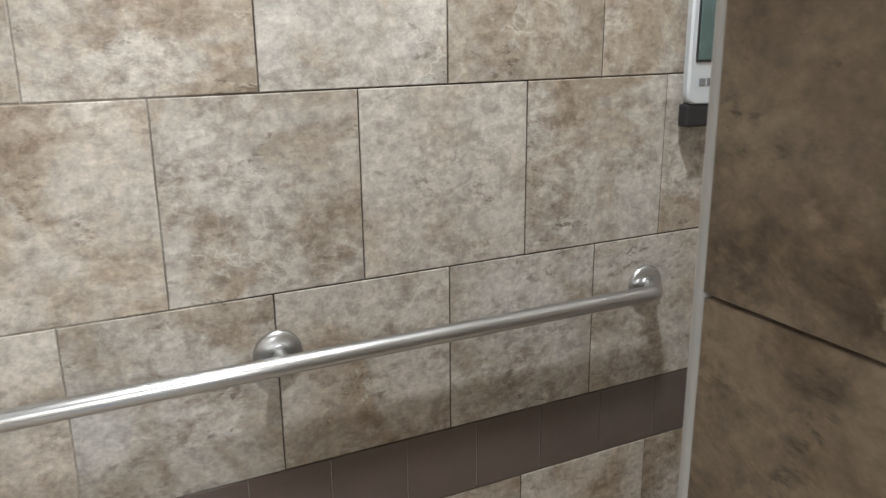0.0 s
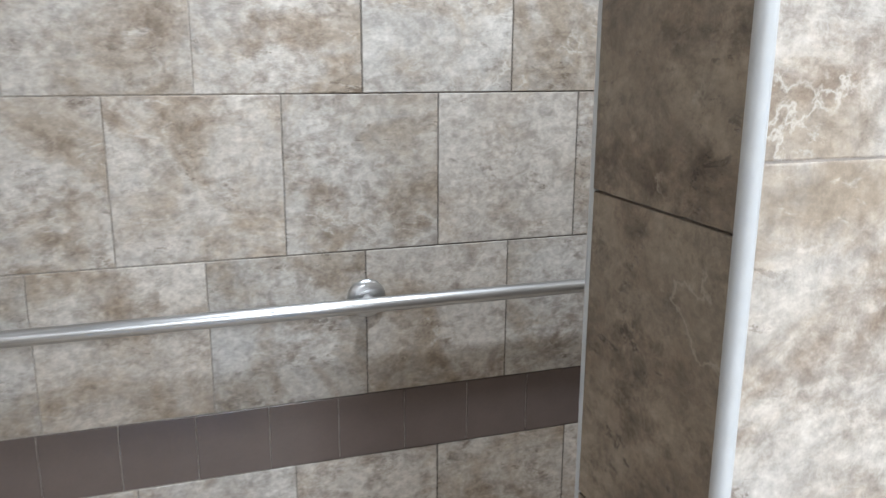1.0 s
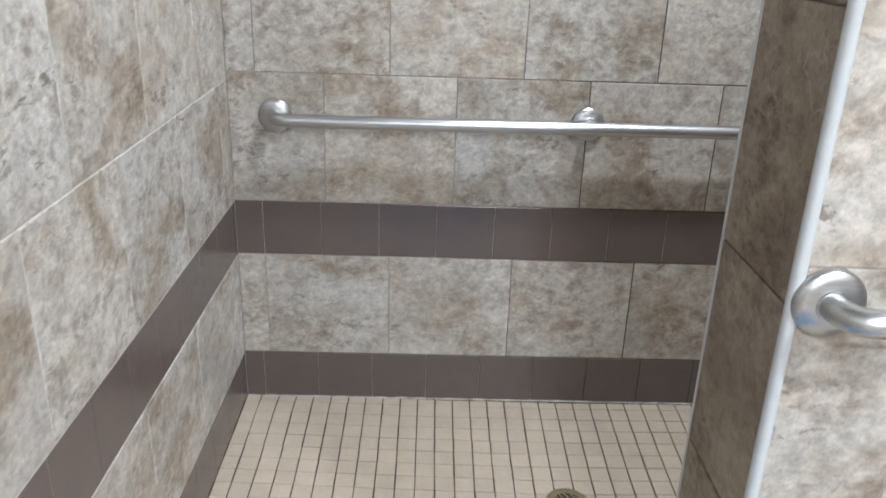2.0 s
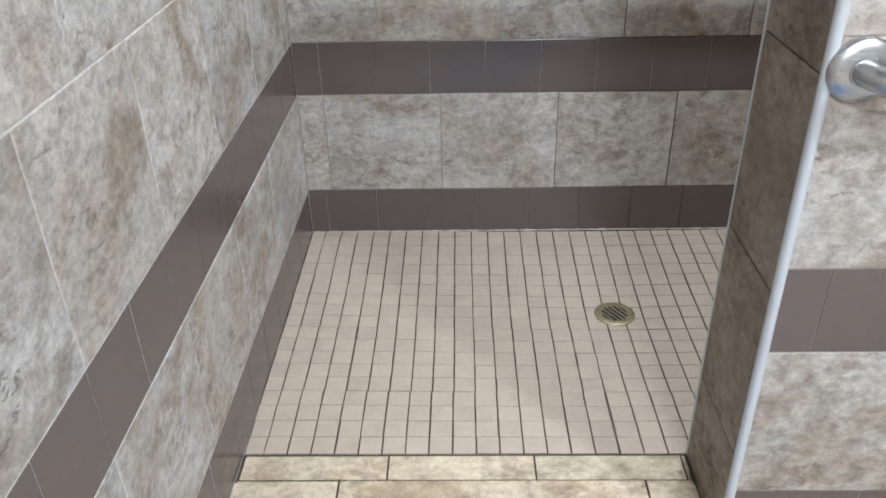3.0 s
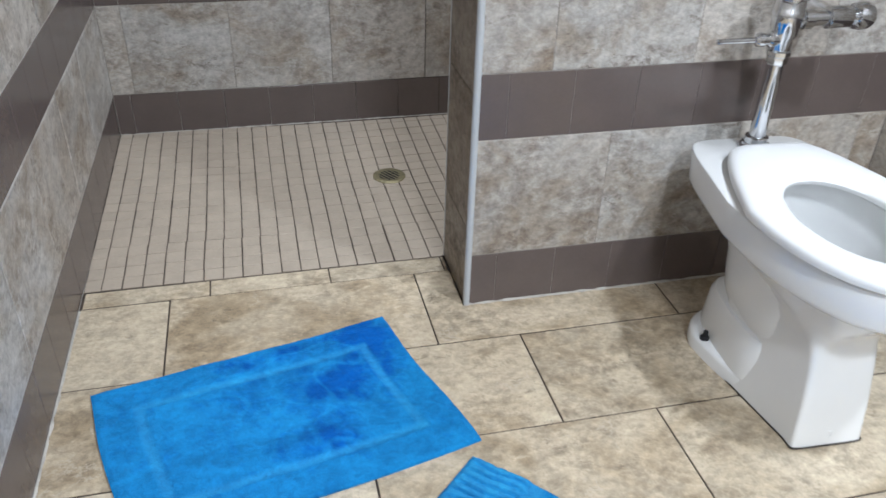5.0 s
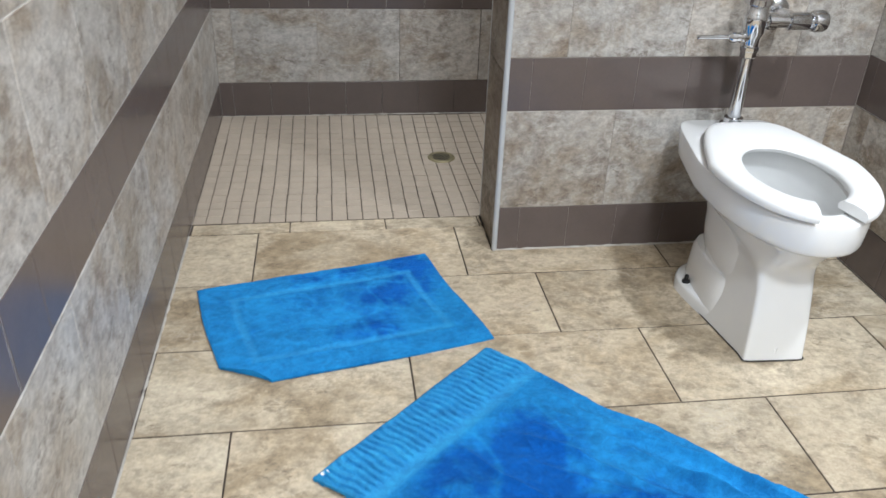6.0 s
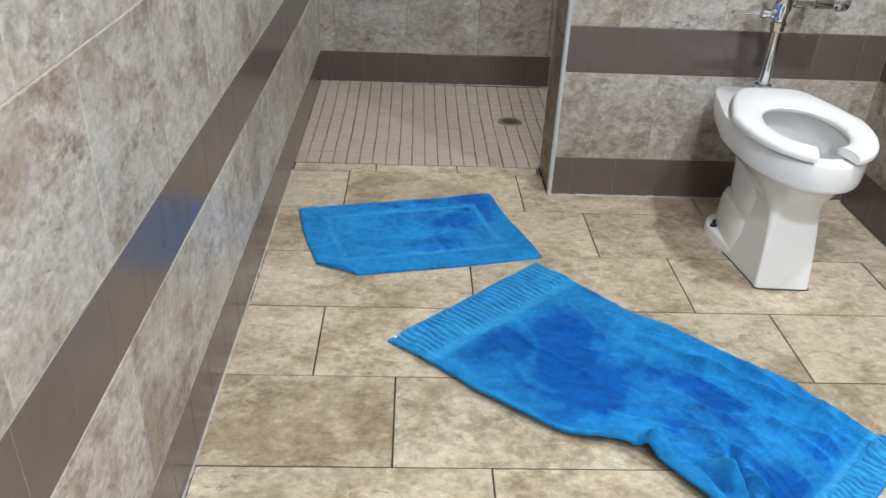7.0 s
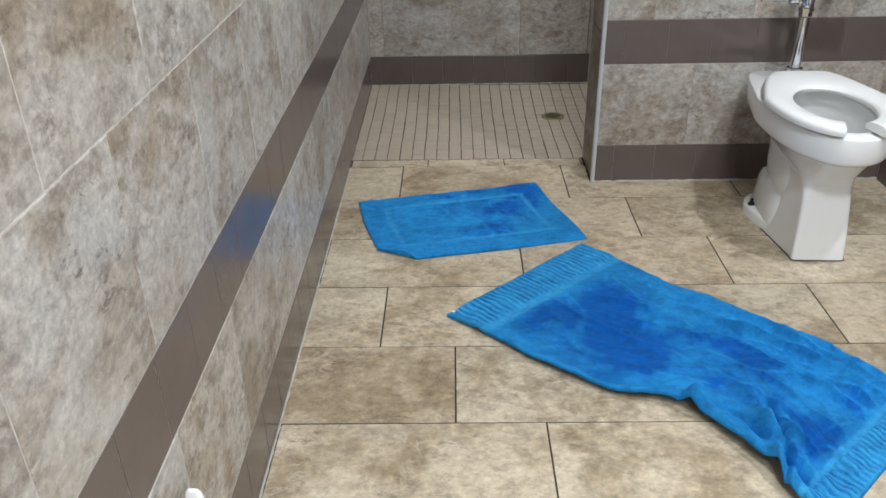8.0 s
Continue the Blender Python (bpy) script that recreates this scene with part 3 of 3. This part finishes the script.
def flush_valve():
    """Chrome flush pipe, valve body with lever, and the stop on its way to the wall."""
    vx, vy = 1.561, -1.284
    ob = thing("flush_valve", vx, vy, 0.436, "chrome toilet flush valve with lever handle", "flush valve")
    part("spud_flange", turned([(0.037, 0.0), (0.037, 0.005), (0.033, 0.012), (0.026, 0.015), (0.026, 0.028), (0.021, 0.030)], pose(0, 0, 0), 32), CHROME, ob, smooth=True)
    part("flush_pipe", tube([(0, 0, 0.01), (0, 0, 0.21)], 0.0180, 24), CHROME, ob, smooth=True)
    part("coupling", turned([(0.019, 0.196), (0.0225, 0.200), (0.0225, 0.214), (0.0255, 0.217), (0.0255, 0.226), (0.021, 0.230)], pose(0, 0, 0), 8), CHROME, ob)
    part("valve_body", turned([(0.021, 0.226), (0.022, 0.25), (0.029, 0.264), (0.031, 0.30), (0.034, 0.302), (0.034, 0.312), (0.031, 0.316), (0.031, 0.335), (0.037, 0.338), (0.037, 0.352), (0.033, 0.356), (0.033, 0.385), (0.027, 0.396), (0.012, 0.402)], pose(0, 0, 0), 32), CHROME, ob, smooth=True)
    m = pose(-0.018, -0.004, 0.252, 0, -90)
    lever = part("lever", turned([(0.006, 0.045), (0.0062, 0.07), (0.0055, 0.128), (0.0065, 0.133), (0.003, 0.136)], m, 16), CHROME, ob, "slim chrome lever handle", True)
    part("lever_socket", turned([(0.013, -0.005), (0.0165, 0.004), (0.0165, 0.014), (0.0125, 0.018), (0.0125, 0.028), (0.0145, 0.030), (0.0145, 0.042), (0.008, 0.048)], m, 24), CHROME, lever, smooth=True)
    r = pose(0.02, 0, 0.292, 0, 90)
    part("tailpiece", turned([(0.0165, 0.0), (0.0165, 0.012), (0.0225, 0.014), (0.0225, 0.034), (0.017, 0.036), (0.017, 0.085)], r, 24), CHROME, ob, smooth=True)
    stop = part("stop_valve", turned([(0.016, 0.070), (0.0235, 0.074), (0.0235, 0.125), (0.020, 0.130), (0.020, 0.138), (0.027, 0.141), (0.029, 0.150), (0.029, 0.168), (0.025, 0.176), (0.014, 0.178)], r, 28), CHROME, ob, smooth=True)
    part("stop_screw", turned([(0.011, 0.176), (0.011, 0.1795), (0.008, 0.1800)], r, 16), DARK_HOLE, stop, "dark stop screw")
    part("supply_pipe", tube([(0.118, -0.006, 0.292), (0.118, PY - vy + 0.0, 0.292)], 0.0175, 20), CHROME, ob, smooth=True)
    part("wall_flange", turned([(0.036, 0.0), (0.036, 0.004), (0.030, 0.010), (0.022, 0.013)], pose(0.118, PY - vy - 0.0005, 0.292, 90), 32), CHROME, ob, smooth=True)
    return ob


flush_valve()


# ---- cloths on the floor ----
def smoothstep(a, b, x):
    t = min(1.0, max(0.0, (x - a) / (b - a)))
    return t * t * (3 - 2 * t)


def cloth(name, place, soak, weave, nu, nv, thick, mat):
    """A sheet of cloth with a thickness: place(u, v) gives the top surface."""
    bm = bmesh.new()
    top = [[bm.verts.new(place(i / nu, j / nv)) for j in range(nv + 1)] for i in range(nu + 1)]
    low = [[bm.verts.new((v.co.x, v.co.y, max(0.0008, v.co.z - thick))) for v in row] for row in top]
    for i in range(nu):
        for j in range(nv):
            bm.faces.new((top[i][j], top[i + 1][j], top[i + 1][j + 1], top[i][j + 1]))
            bm.faces.new((low[i][j], low[i][j + 1], low[i + 1][j + 1], low[i + 1][j]))
    for i in range(nu):
        for j in (0, nv):
            bm.faces.new((top[i][j], top[i + 1][j], low[i + 1][j], low[i][j]))
    for j in range(nv):
        for i in (0, nu):
            bm.faces.new((top[i][j], top[i][j + 1], low[i][j + 1], low[i][j]))
    me = mesh_of(name, bm, mat, True)
    values = [soak(i / nu, j / nv) for i in range(nu + 1) for j in range(nv + 1)]
    me.attributes.new("wet", "FLOAT", "POINT").data.foreach_set("value", values + values)
    values = [weave(i / nu, j / nv) for i in range(nu + 1) for j in range(nv + 1)]
    me.attributes.new("woven", "FLOAT", "POINT").data.foreach_set("value", values + values)
    return new(name, me)


def soaked_at(spots, u, v, seed):
    """How wet the cloth is: splashes (u, v, size in u, size in v, strength) with ragged edges and drier streaks."""
    u2, v2 = u + 0.03 * noise.noise((u * 7, v * 6, seed + 5)), v + 0.06 * noise.noise((u * 7, v * 6, seed + 9))
    w = sum(k * math.exp(-((u2 - a) / c) ** 2 - ((v2 - b) / d) ** 2) for a, b, c, d, k in spots)
    w += 0.42 * noise.fractal((u * 9, v * 5, seed), 0.6, 2.1, 7) + 0.20 * noise.fractal((u * 34, v * 15, seed), 0.7, 2.1, 4)
    w -= 0.5 * max(0.0, 1 - 9 * abs(noise.noise((u * 6 + v * 2, v * 5 - u * 3, seed + 2)))) * 0.8
    return min(1.0, 0.40 * smoothstep(0.05, 0.45, w) + 0.60 * smoothstep(0.42, 0.92, w))


MAT_SPLASHES = ((0.90, 0.18, 0.11, 0.22, 1.2), (0.70, 0.42, 0.13, 0.16, 1.0), (0.55, 0.74, 0.13, 0.14, 0.8), (0.55, 0.08, 0.22, 0.09, 0.8), (0.40, 0.30, 0.10, 0.12, 0.6))
TOWEL_SPLASHES = ((0.24, 0.62, 0.07, 0.20, 1.2), (0.33, 0.42, 0.07, 0.14, 1.0), (0.37, 0.24, 0.06, 0.14, 1.1), (0.50, 0.60, 0.11, 0.12, 1.15), (0.80, 0.30, 0.07, 0.14, 1.3), (0.17, 0.30, 0.06, 0.22, 0.6), (0.27, 0.30, 0.16, 0.24, 0.45), (0.66, 0.45, 0.16, 0.20, 0.5), (0.58, 0.25, 0.10, 0.12, 0.55), (0.83, 0.68, 0.06, 0.08, 0.6), (0.62, 0.82, 0.10, 0.05, 0.4))


def mat_frame(u, v):
    """The flat-woven frame a hand's width inside the edge of the mat: 1 on its line, 0 off it."""
    du, dv = min(abs(u - 0.13), abs(u - 0.87)) / 0.020, min(abs(v - 0.19), abs(v - 0.81)) / 0.028
    across = dv if 0.115 < u < 0.885 else 9
    along_it = du if 0.17 < v < 0.83 else 9
    return max(0.0, 1 - min(across, along_it) ** 2)


def bath_mat():
    a, b, c, d = Vector((0.064, -1.345)), Vector((0.714, -1.184)), Vector((0.846, -1.626)), Vector((0.183, -1.780))

    def place(u, v):
        p = a.lerp(b, u).lerp(d.lerp(c, u), v)
        # the near corner is tucked under
        cut = max(0.0, (v - 0.80) / 0.20 - u / 0.16)
        p = p + Vector((0.070, 0.050)) * min(cut, 1.0) * 0.95
        p += Vector((0.004 * math.sin(7 * v + 2), 0.005 * math.sin(5 * u + 1.0)))
        z = 0.0105 + 0.0025 * noise.noise((u * 6, v * 5, 0.3)) + 0.0012 * noise.noise((u * 22, v * 17, 1.7))
        z -= 0.003 * mat_frame(u, v)
        rim = min(u, 1 - u, v, 1 - v)
        z -= 0.004 * (1 - smoothstep(0.0, 0.012, rim))
        z += 0.014 * min(cut, 1.0)
        return (p.x, p.y, max(z, 0.005))

    return tagged(cloth("bath_mat", place, lambda u, v: soaked_at(MAT_SPLASHES, u, v, 3.3), lambda u, v: 0.65 * mat_frame(u, v), 180, 130, 0.007, TERRY), "blue terry bath mat with dark wet patches on tiles", "bath mat")


bath_mat()


def along(points, u):
    """A smooth line through a few control points."""
    k = u * (len(points) - 1)
    i = min(int(k), len(points) - 2)
    t = k - i
    p = [Vector(points[max(0, min(len(points) - 1, i + o))]) for o in (-1, 0, 1, 2)]
    return 0.5 * (2 * p[1] + (p[2] - p[0]) * t + (2 * p[0] - 5 * p[1] + 4 * p[2] - p[3]) * t * t + (3 * p[1] - p[0] - 3 * p[2] + p[3]) * t ** 3)


NEAR_EDGE = [(0.389, -2.072), (0.499, -2.17), (0.63, -2.298), (0.78, -2.408), (0.926, -2.456), (1.001, -2.54), (1.076, -2.67), (1.103, -2.76), (1.157, -2.83)]
FAR_EDGE = [(0.818, -1.67), (0.931, -1.78), (1.041, -1.91), (1.162, -2.01), (1.262, -2.128), (1.342, -2.215), (1.433, -2.32), (1.503, -2.395), (1.558, -2.455)]


def towel_ribs(u, v):
    """Raised cords of the woven borders at both ends: 0 between them and elsewhere."""
    e = min(u, 1 - u)
    if not 0.008 < e < 0.115:
        return 0.0
    across = 0.5 + 0.5 * math.sin(v * 200 + 3.4 * noise.noise((v * 9, u * 26, 0)))
    return min(1.0, smoothstep(0.18, 0.55, across) + 0.5 * max(0.0, noise.noise((v * 30, u * 40, 3)))) * smoothstep(0.008, 0.02, e) * (1 - smoothstep(0.10, 0.112, e))


def towel_weave(u, v):
    """The flat-woven borders: pale plain stripes on both sides of the cords, darker gaps between the cords."""
    e = min(u, 1 - u)
    inside = smoothstep(0.004, 0.010, e) * (1 - smoothstep(0.122, 0.132, e))
    corded = smoothstep(0.014, 0.024, e) * (1 - smoothstep(0.098, 0.108, e))
    return inside * (0.92 - 0.60 * corded * (1 - towel_ribs(u, v)))


def bath_towel():
    def place(u, v):
        p = along(NEAR_EDGE, u).lerp(along(FAR_EDGE, u), v)
        z = 0.015 + 0.006 * noise.noise((u * 5, v * 3, 4.1)) + 0.004 * noise.noise((u * 18, v * 10, 2.2))
        # ribbed borders at both ends
        e = min(u, 1 - u)
        z += 0.0066 * towel_ribs(u, v) - 0.002 * smoothstep(0.008, 0.02, e) * (1 - smoothstep(0.115, 0.13, e))
        # fine wrinkles, more of them towards the crumpled end
        wrinkle = (1 - abs(noise.noise((u * 4 + v * 3, v * 7 - u * 5, 7.7)))) ** 5
        z += (0.003 + 0.010 * smoothstep(0.35, 0.65, u)) * wrinkle * (1 - smoothstep(0.80, 0.88, u)) * smoothstep(0.12, 0.2, u)
        # long soft creases that run with the cloth
        for v0, u0, u1, h, w, slope in ((0.80, 0.30, 0.98, 0.020, 0.022, -0.10), (0.93, 0.25, 0.90, 0.014, 0.022, 0.02), (0.30, 0.52, 0.98, 0.026, 0.034, 0.16), (0.88, 0.50, 0.99, 0.016, 0.018, -0.18),
                                        (0.12, 0.45, 0.80, 0.026, 0.040, 0.10), (0.50, 0.58, 0.95, 0.018, 0.022, -0.22), (0.62, 0.15, 0.52, 0.010, 0.022, 0.25), (0.42, 0.10, 0.40, 0.009, 0.016, -0.35),
                                        (0.68, 0.45, 0.85, 0.015, 0.018, -0.12), (0.20, 0.62, 0.92, 0.020, 0.022, 0.30), (0.40, 0.66, 0.98, 0.016, 0.020, 0.05), (0.72, 0.70, 0.99, 0.014, 0.016, -0.28), (0.55, 0.20, 0.60, 0.008, 0.014, 0.12)):
            line = v0 + slope * (u - (u0 + u1) / 2) + 0.035 * math.sin(8 * u + 9 * v0) + 0.03 * noise.noise((u * 6, v0 * 13, 2.0))
            fade = smoothstep(u0, u0 + 0.12, u) * (1 - smoothstep(u1 - 0.12, u1, u))
            h *= 1.5 if v0 > 0.6 else 1.1
            uneven = 0.7 + 0.9 * noise.noise((u * 9, v0 * 31, slope * 17))
            z += 1.15 * h * fade * max(0.0, uneven) * math.exp(-abs((v - line) / (0.8 * w * (0.8 + 0.5 * abs(uneven)))) ** 1.5)
        # the near edge is rolled up beyond the middle
        roll_up = smoothstep(0.36, 0.50, u) * (1 - smoothstep(0.86, 0.97, u))
        z += 0.024 * roll_up * math.exp(-((v - 0.035) / 0.030) ** 2)
        z -= 0.012 * roll_up * math.exp(-((v - 0.098) / 0.012) ** 2)
        z += 0.018 * roll_up * math.exp(-((v - 0.150) / 0.026) ** 2) * smoothstep(0.55, 0.66, u)
        # a sharp fold that runs in from the near edge, with a valley beside it
        fold = v + 2.0 * (u - 0.80)
        reach = smoothstep(0.61, 0.66, u) * (1 - smoothstep(0.80, 0.86, u)) * (1 - smoothstep(0.26, 0.38, v))
        z += reach * (0.026 * math.exp(-((fold + 0.05) / 0.045) ** 2) - 0.014 * math.exp(-((fold - 0.045) / 0.022) ** 2) + 0.012 * math.exp(-((fold - 0.12) / 0.04) ** 2))
        # the near hem stands a little off the floor
        z += 0.011 * math.exp(-(v / 0.025) ** 2) * smoothstep(0.03, 0.12, u)
        z += 0.020 * math.exp(-((u - 0.545) / 0.016) ** 2 - ((v - 0.06) / 0.09) ** 2) - 0.012 * math.exp(-((u - 0.508) / 0.012) ** 2 - ((v - 0.05) / 0.06) ** 2)
        # crumpled grain of the damp pile
        z += 0.0035 * (1 - abs(noise.noise((u * 16 - v * 5, v * 12 + u * 6, 3.1)))) ** 6 * smoothstep(0.14, 0.22, u) * (1 - smoothstep(0.82, 0.88, u))
        rim = min(u * 1.4, (1 - u) * 1.4, v, 1 - v)
        z -= 0.006 * (1 - smoothstep(0.0, 0.014, rim)) * (1 - 0.8 * roll_up * (v < 0.5))
        return (p.x, p.y, max(z, 0.006))

    ob = cloth("bath_towel", place, lambda u, v: soaked_at(TOWEL_SPLASHES, u, v, 8.1) * smoothstep(0.11, 0.15, min(u, 1 - u)), towel_weave, 260, 300, 0.008, TERRY)
    tagged(ob, "crumpled blue terry bath towel with wet patches on tiles", "bath towel")
    return ob


bath_towel()
tag = new("care_label", mesh_of("care_label", box_bm(-0.009, 0.009, -0.004, 0.004, 0.0, 0.0012, 0.0003), WHITE_LABEL))
tag.matrix_basis = pose(0.413, -2.068, 0.0165, 0, 0, 30)
tag.parent = bpy.data.objects["bath_towel"]
tagged(tag, "tiny white sewn label")


def freshener():
    ob = thing("air_freshener", 0.0, -3.085, 0.215, "white plastic rounded wall-mounted air freshener", "air freshener")
    rings = []
    for x, k in ((0.0, 0.60), (0.010, 0.64), (0.013, 0.94), (0.018, 1.0), (0.030, 1.0), (0.035, 0.93), (0.038, 0.78)):
        ring = []
        for a in (2 * math.pi * j / 40 for j in range(40)):
            up = math.sin(a)
            ring.append((x, 0.017 * k * math.copysign(abs(math.cos(a)) ** 0.9, math.cos(a)) * (1.0 - 0.32 * max(0.0, up)), 0.085 + 0.085 * k * up))
        rings.append(ring)
    part("housing", loft(rings), SEAT_PLASTIC, ob, smooth=True)
    return ob


freshener()


# ---- tiles: every one a piece of its own ----
tile_meshes = {}


def tile_mesh(w, h, mat, chamfer=0.0012, depth=0.0102):
    """A tile in the local xy plane, its face at z = 0, with eased edges."""
    key = (round(w, 4), round(h, 4), mat.name)
    if key not in tile_meshes:
        c = chamfer
        def rect(i, z):
            return [(i, i, z), (w - i, i, z), (w - i, h - i, z), (i, h - i, z)]
        verts = rect(0, -depth) + rect(0, -c) + rect(c * 0.35, -c * 0.35) + rect(c * 1.2, 0)
        faces = [tuple(range(12, 16))]
        for k in (0, 4, 8):
            faces += [(k + i, k + (i + 1) % 4, k + 4 + (i + 1) % 4, k + 4 + i) for i in range(4)]
        me = bpy.data.meshes.new("tile")
        me.from_pydata(verts, [], faces)
        me.materials.append(mat)
        tile_meshes[key] = me
    return tile_meshes[key]


jitter = random.Random(7)


def lay(parent, frame_m, s0, s1, rows, joint, uneven=1.0, band_joint=0.6):
    """Rows of tiles on a plane. frame_m: local x along the wall, y up, z outwards. rows: (bottom, top, first joint, pitch, material)."""
    for z0, z1, first, pitch, mat in rows:
        k = math.floor((s0 - first) / pitch)
        s = first + k * pitch
        while s < s1 - 0.004:
            a, b = max(s, s0), min(s + pitch, s1)
            if b - a > 0.006:
                gap = joint * (band_joint if mat is BAND_TILE else 1.0)
                ob = new("tile", tile_mesh(b - a - gap, z1 - z0 - joint, mat))
                ob.parent = parent
                lift = jitter.uniform(-0.0006, 0.0005) * uneven
                ob.matrix_basis = frame_m @ pose(a + gap / 2, z0 + joint / 2, lift, jitter.uniform(-0.12, 0.12) * uneven, jitter.uniform(-0.12, 0.12) * uneven, 0)
            s += pitch


P, PB = 0.3345, 0.1515


def wall_rows(heights, base, row_one, band, row_two, row_three, band_pitch=PB, course=P, pitch=P, first_course=None):
    """A brown base, a course of stone, the brown band, and stone courses up to the ceiling; each with its first joint."""
    z0, z1, z2 = heights
    rows = [(0.001, z0, base, band_pitch, BAND_TILE), (z0, z1, row_one, pitch, WALL_TILE), (z1, z2, band, band_pitch, BAND_TILE)]
    z, i = z2, 0
    while z < Z_CEIL - 0.02:
        top = min(z + (first_course if first_course and i == 0 else course), Z_CEIL - 0.002)
        rows.append((z, top, row_two if i % 2 == 0 else row_three, pitch, WALL_TILE))
        z, i = top, i + 1
    return rows


WJ = 0.0026
LEVELS = (0.153, 0.453, 0.605)
west = Matrix(((0, 0, 1, 0), (1, 0, 0, 0), (0, 1, 0, 0), (0, 0, 0, 1)))
lay(wall_left, west, -5.19, -0.0005, wall_rows(LEVELS, -1.112, -1.395, -0.946, -3.040, -3.205, 0.1508, P, 0.3285, 0.319), 0.0029, 0.45)
north = Matrix(((1, 0, 0, 0), (0, 0, -1, 0), (0, 1, 0, 0), (0, 0, 0, 1)))
lay(wall_back, north, 0.0005, X_RIGHT, wall_rows((0.159, 0.457, 0.609), 0.053, 0.072, 0.072, 0.240, 0.071, 0.1538), WJ)
south_face = Matrix.Translation((0, PY, 0)) @ north
lay(partition, south_face, PX + 0.006, X_RIGHT, wall_rows((0.146, 0.449, 0.602), 0.854, 0.926, 0.854, 1.100, 1.265, PB, 0.3395), 0.0018, 0.4, 0.25)
east = Matrix(((0, 0, -1, X_RIGHT), (-1, 0, 0, 0), (0, 1, 0, 0), (0, 0, 0, 1)))
lay(wall_right, east, -PY + 0.0005, 5.19, wall_rows(LEVELS, 1.19, 1.25, 1.22, 1.32, 1.2), WJ)
lay(wall_right, east, 0.0005, -PY_FAR, wall_rows(LEVELS, 0.05, 0.2, 0.1, 0.3, 0.14), WJ)
# the end face gets the stone colour with shade painted in
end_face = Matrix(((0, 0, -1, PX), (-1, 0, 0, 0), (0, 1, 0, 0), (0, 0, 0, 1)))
lay(partition, end_face, -PY_FAR + 0.006, -PY - 0.006, [(0.001 if k < 0 else 0.216 + 0.3365 * k, min(0.216 + 0.3365 * (k + 1), Z_CEIL), 0.9, 0.5, SHADED_BROWN_STONE) for k in range(-1, 8)], WJ)
shower_face = Matrix(((-1, 0, 0, 0), (0, 0, 1, PY_FAR), (0, 1, 0, 0), (0, 0, 0, 1)))
lay(partition, shower_face, -X_RIGHT, -PX - 0.006, wall_rows(LEVELS, -1.0, -1.1, -1.0, -1.2, -1.05), WJ)

# floor tiles in thirds, from the strip at the shower towards the room
FJ, FROW, FPITCH = 0.0042, 0.3002, 0.6195
y = -1.009
floor_rows = []
starts = (0.212, 0.412, 0.623)
for k in range(14):
    floor_rows.append((max(y - FROW, Y_END), y, starts[k % 3], FPITCH, FLOOR_TILE))
    y -= FROW
flat = Matrix.Identity(4)
lay(floor, flat, 0.0005, X_RIGHT, floor_rows, FJ)
lay(floor, flat, 0.0005, PX - 0.002, [(-1.009, PY_FAR - 0.005, 0.004, 0.3045, FLOOR_TILE)], 0.0036)

# mosaic of the shower floor: the pieces towards the room are single, the rest joined
MP, JX, JY = 0.0502, 0.0034, 0.0019
far_verts, far_faces = [], []
sheet_rng = random.Random(21)
sheets = {(a, b): (sheet_rng.uniform(-0.0013, 0.0013), sheet_rng.uniform(-0.0008, 0.0008), sheet_rng.uniform(-0.25, 0.25)) for a in range(8) for b in range(5)}
for j in range(19):
    for i in range(40):
        x0, x1 = max(0.001, -0.009 + i * MP + JX / 2), min(-0.009 + (i + 1) * MP - JX / 2, X_RIGHT - 0.001)
        y0, y1 = PY_FAR + 0.001 + j * MP + JY / 2, min(PY_FAR + 0.001 + (j + 1) * MP - JY / 2, -0.001)
        w, h = x1 - x0, y1 - y0
        if w < 0.008 or h < 0.008:
            continue
        cx, cy = x0 + w / 2, y0 + h / 2
        if math.hypot(cx - DRAIN_X, cy - DRAIN_Y) < 0.02:
            continue
        sx, sy, turn = sheets[(i + 2) // 6, (j + 1) // 5]
        if 0.03 < cx < X_RIGHT - 0.03 and j < 18:
            cx, cy = cx + sx, cy + sy
        e = 0.01
        nrm = Vector((-(pan_height(cx + e, cy) - pan_height(cx - e, cy)) / (2 * e), -(pan_height(cx, cy + e) - pan_height(cx, cy - e)) / (2 * e), 1)).normalized()
        m = Matrix.Translation((cx, cy, pan_height(cx, cy) + jitter.uniform(-0.0003, 0.0003))) @ Vector((0, 0, 1)).rotation_difference(nrm).to_matrix().to_4x4() @ pose(-w / 2 + jitter.uniform(-0.0005, 0.0005), -h / 2 + jitter.uniform(-0.0003, 0.0003), 0, 0, 0, turn + jitter.uniform(-0.5, 0.5))
        me = tile_mesh(w, h, MOSAIC, 0.001, 0.004)
        if j < 15 and i < 20:
            ob = new("mosaic_tile", me)
            ob.parent = shower_floor
            ob.matrix_basis = m
        else:
            start = len(far_verts)
            far_verts += [tuple(m @ v.co) for v in me.vertices]
            far_faces += [tuple(start + q for q in p.vertices) for p in me.polygons]
rest = bpy.data.meshes.new("mosaic")
rest.from_pydata(far_verts, [], far_faces)
rest.materials.append(MOSAIC)
rest_ob = new("mosaic", rest)
rest_ob.parent = shower_floor
tagged(rest_ob, "small square beige mosaic tiles", kind="stuff")
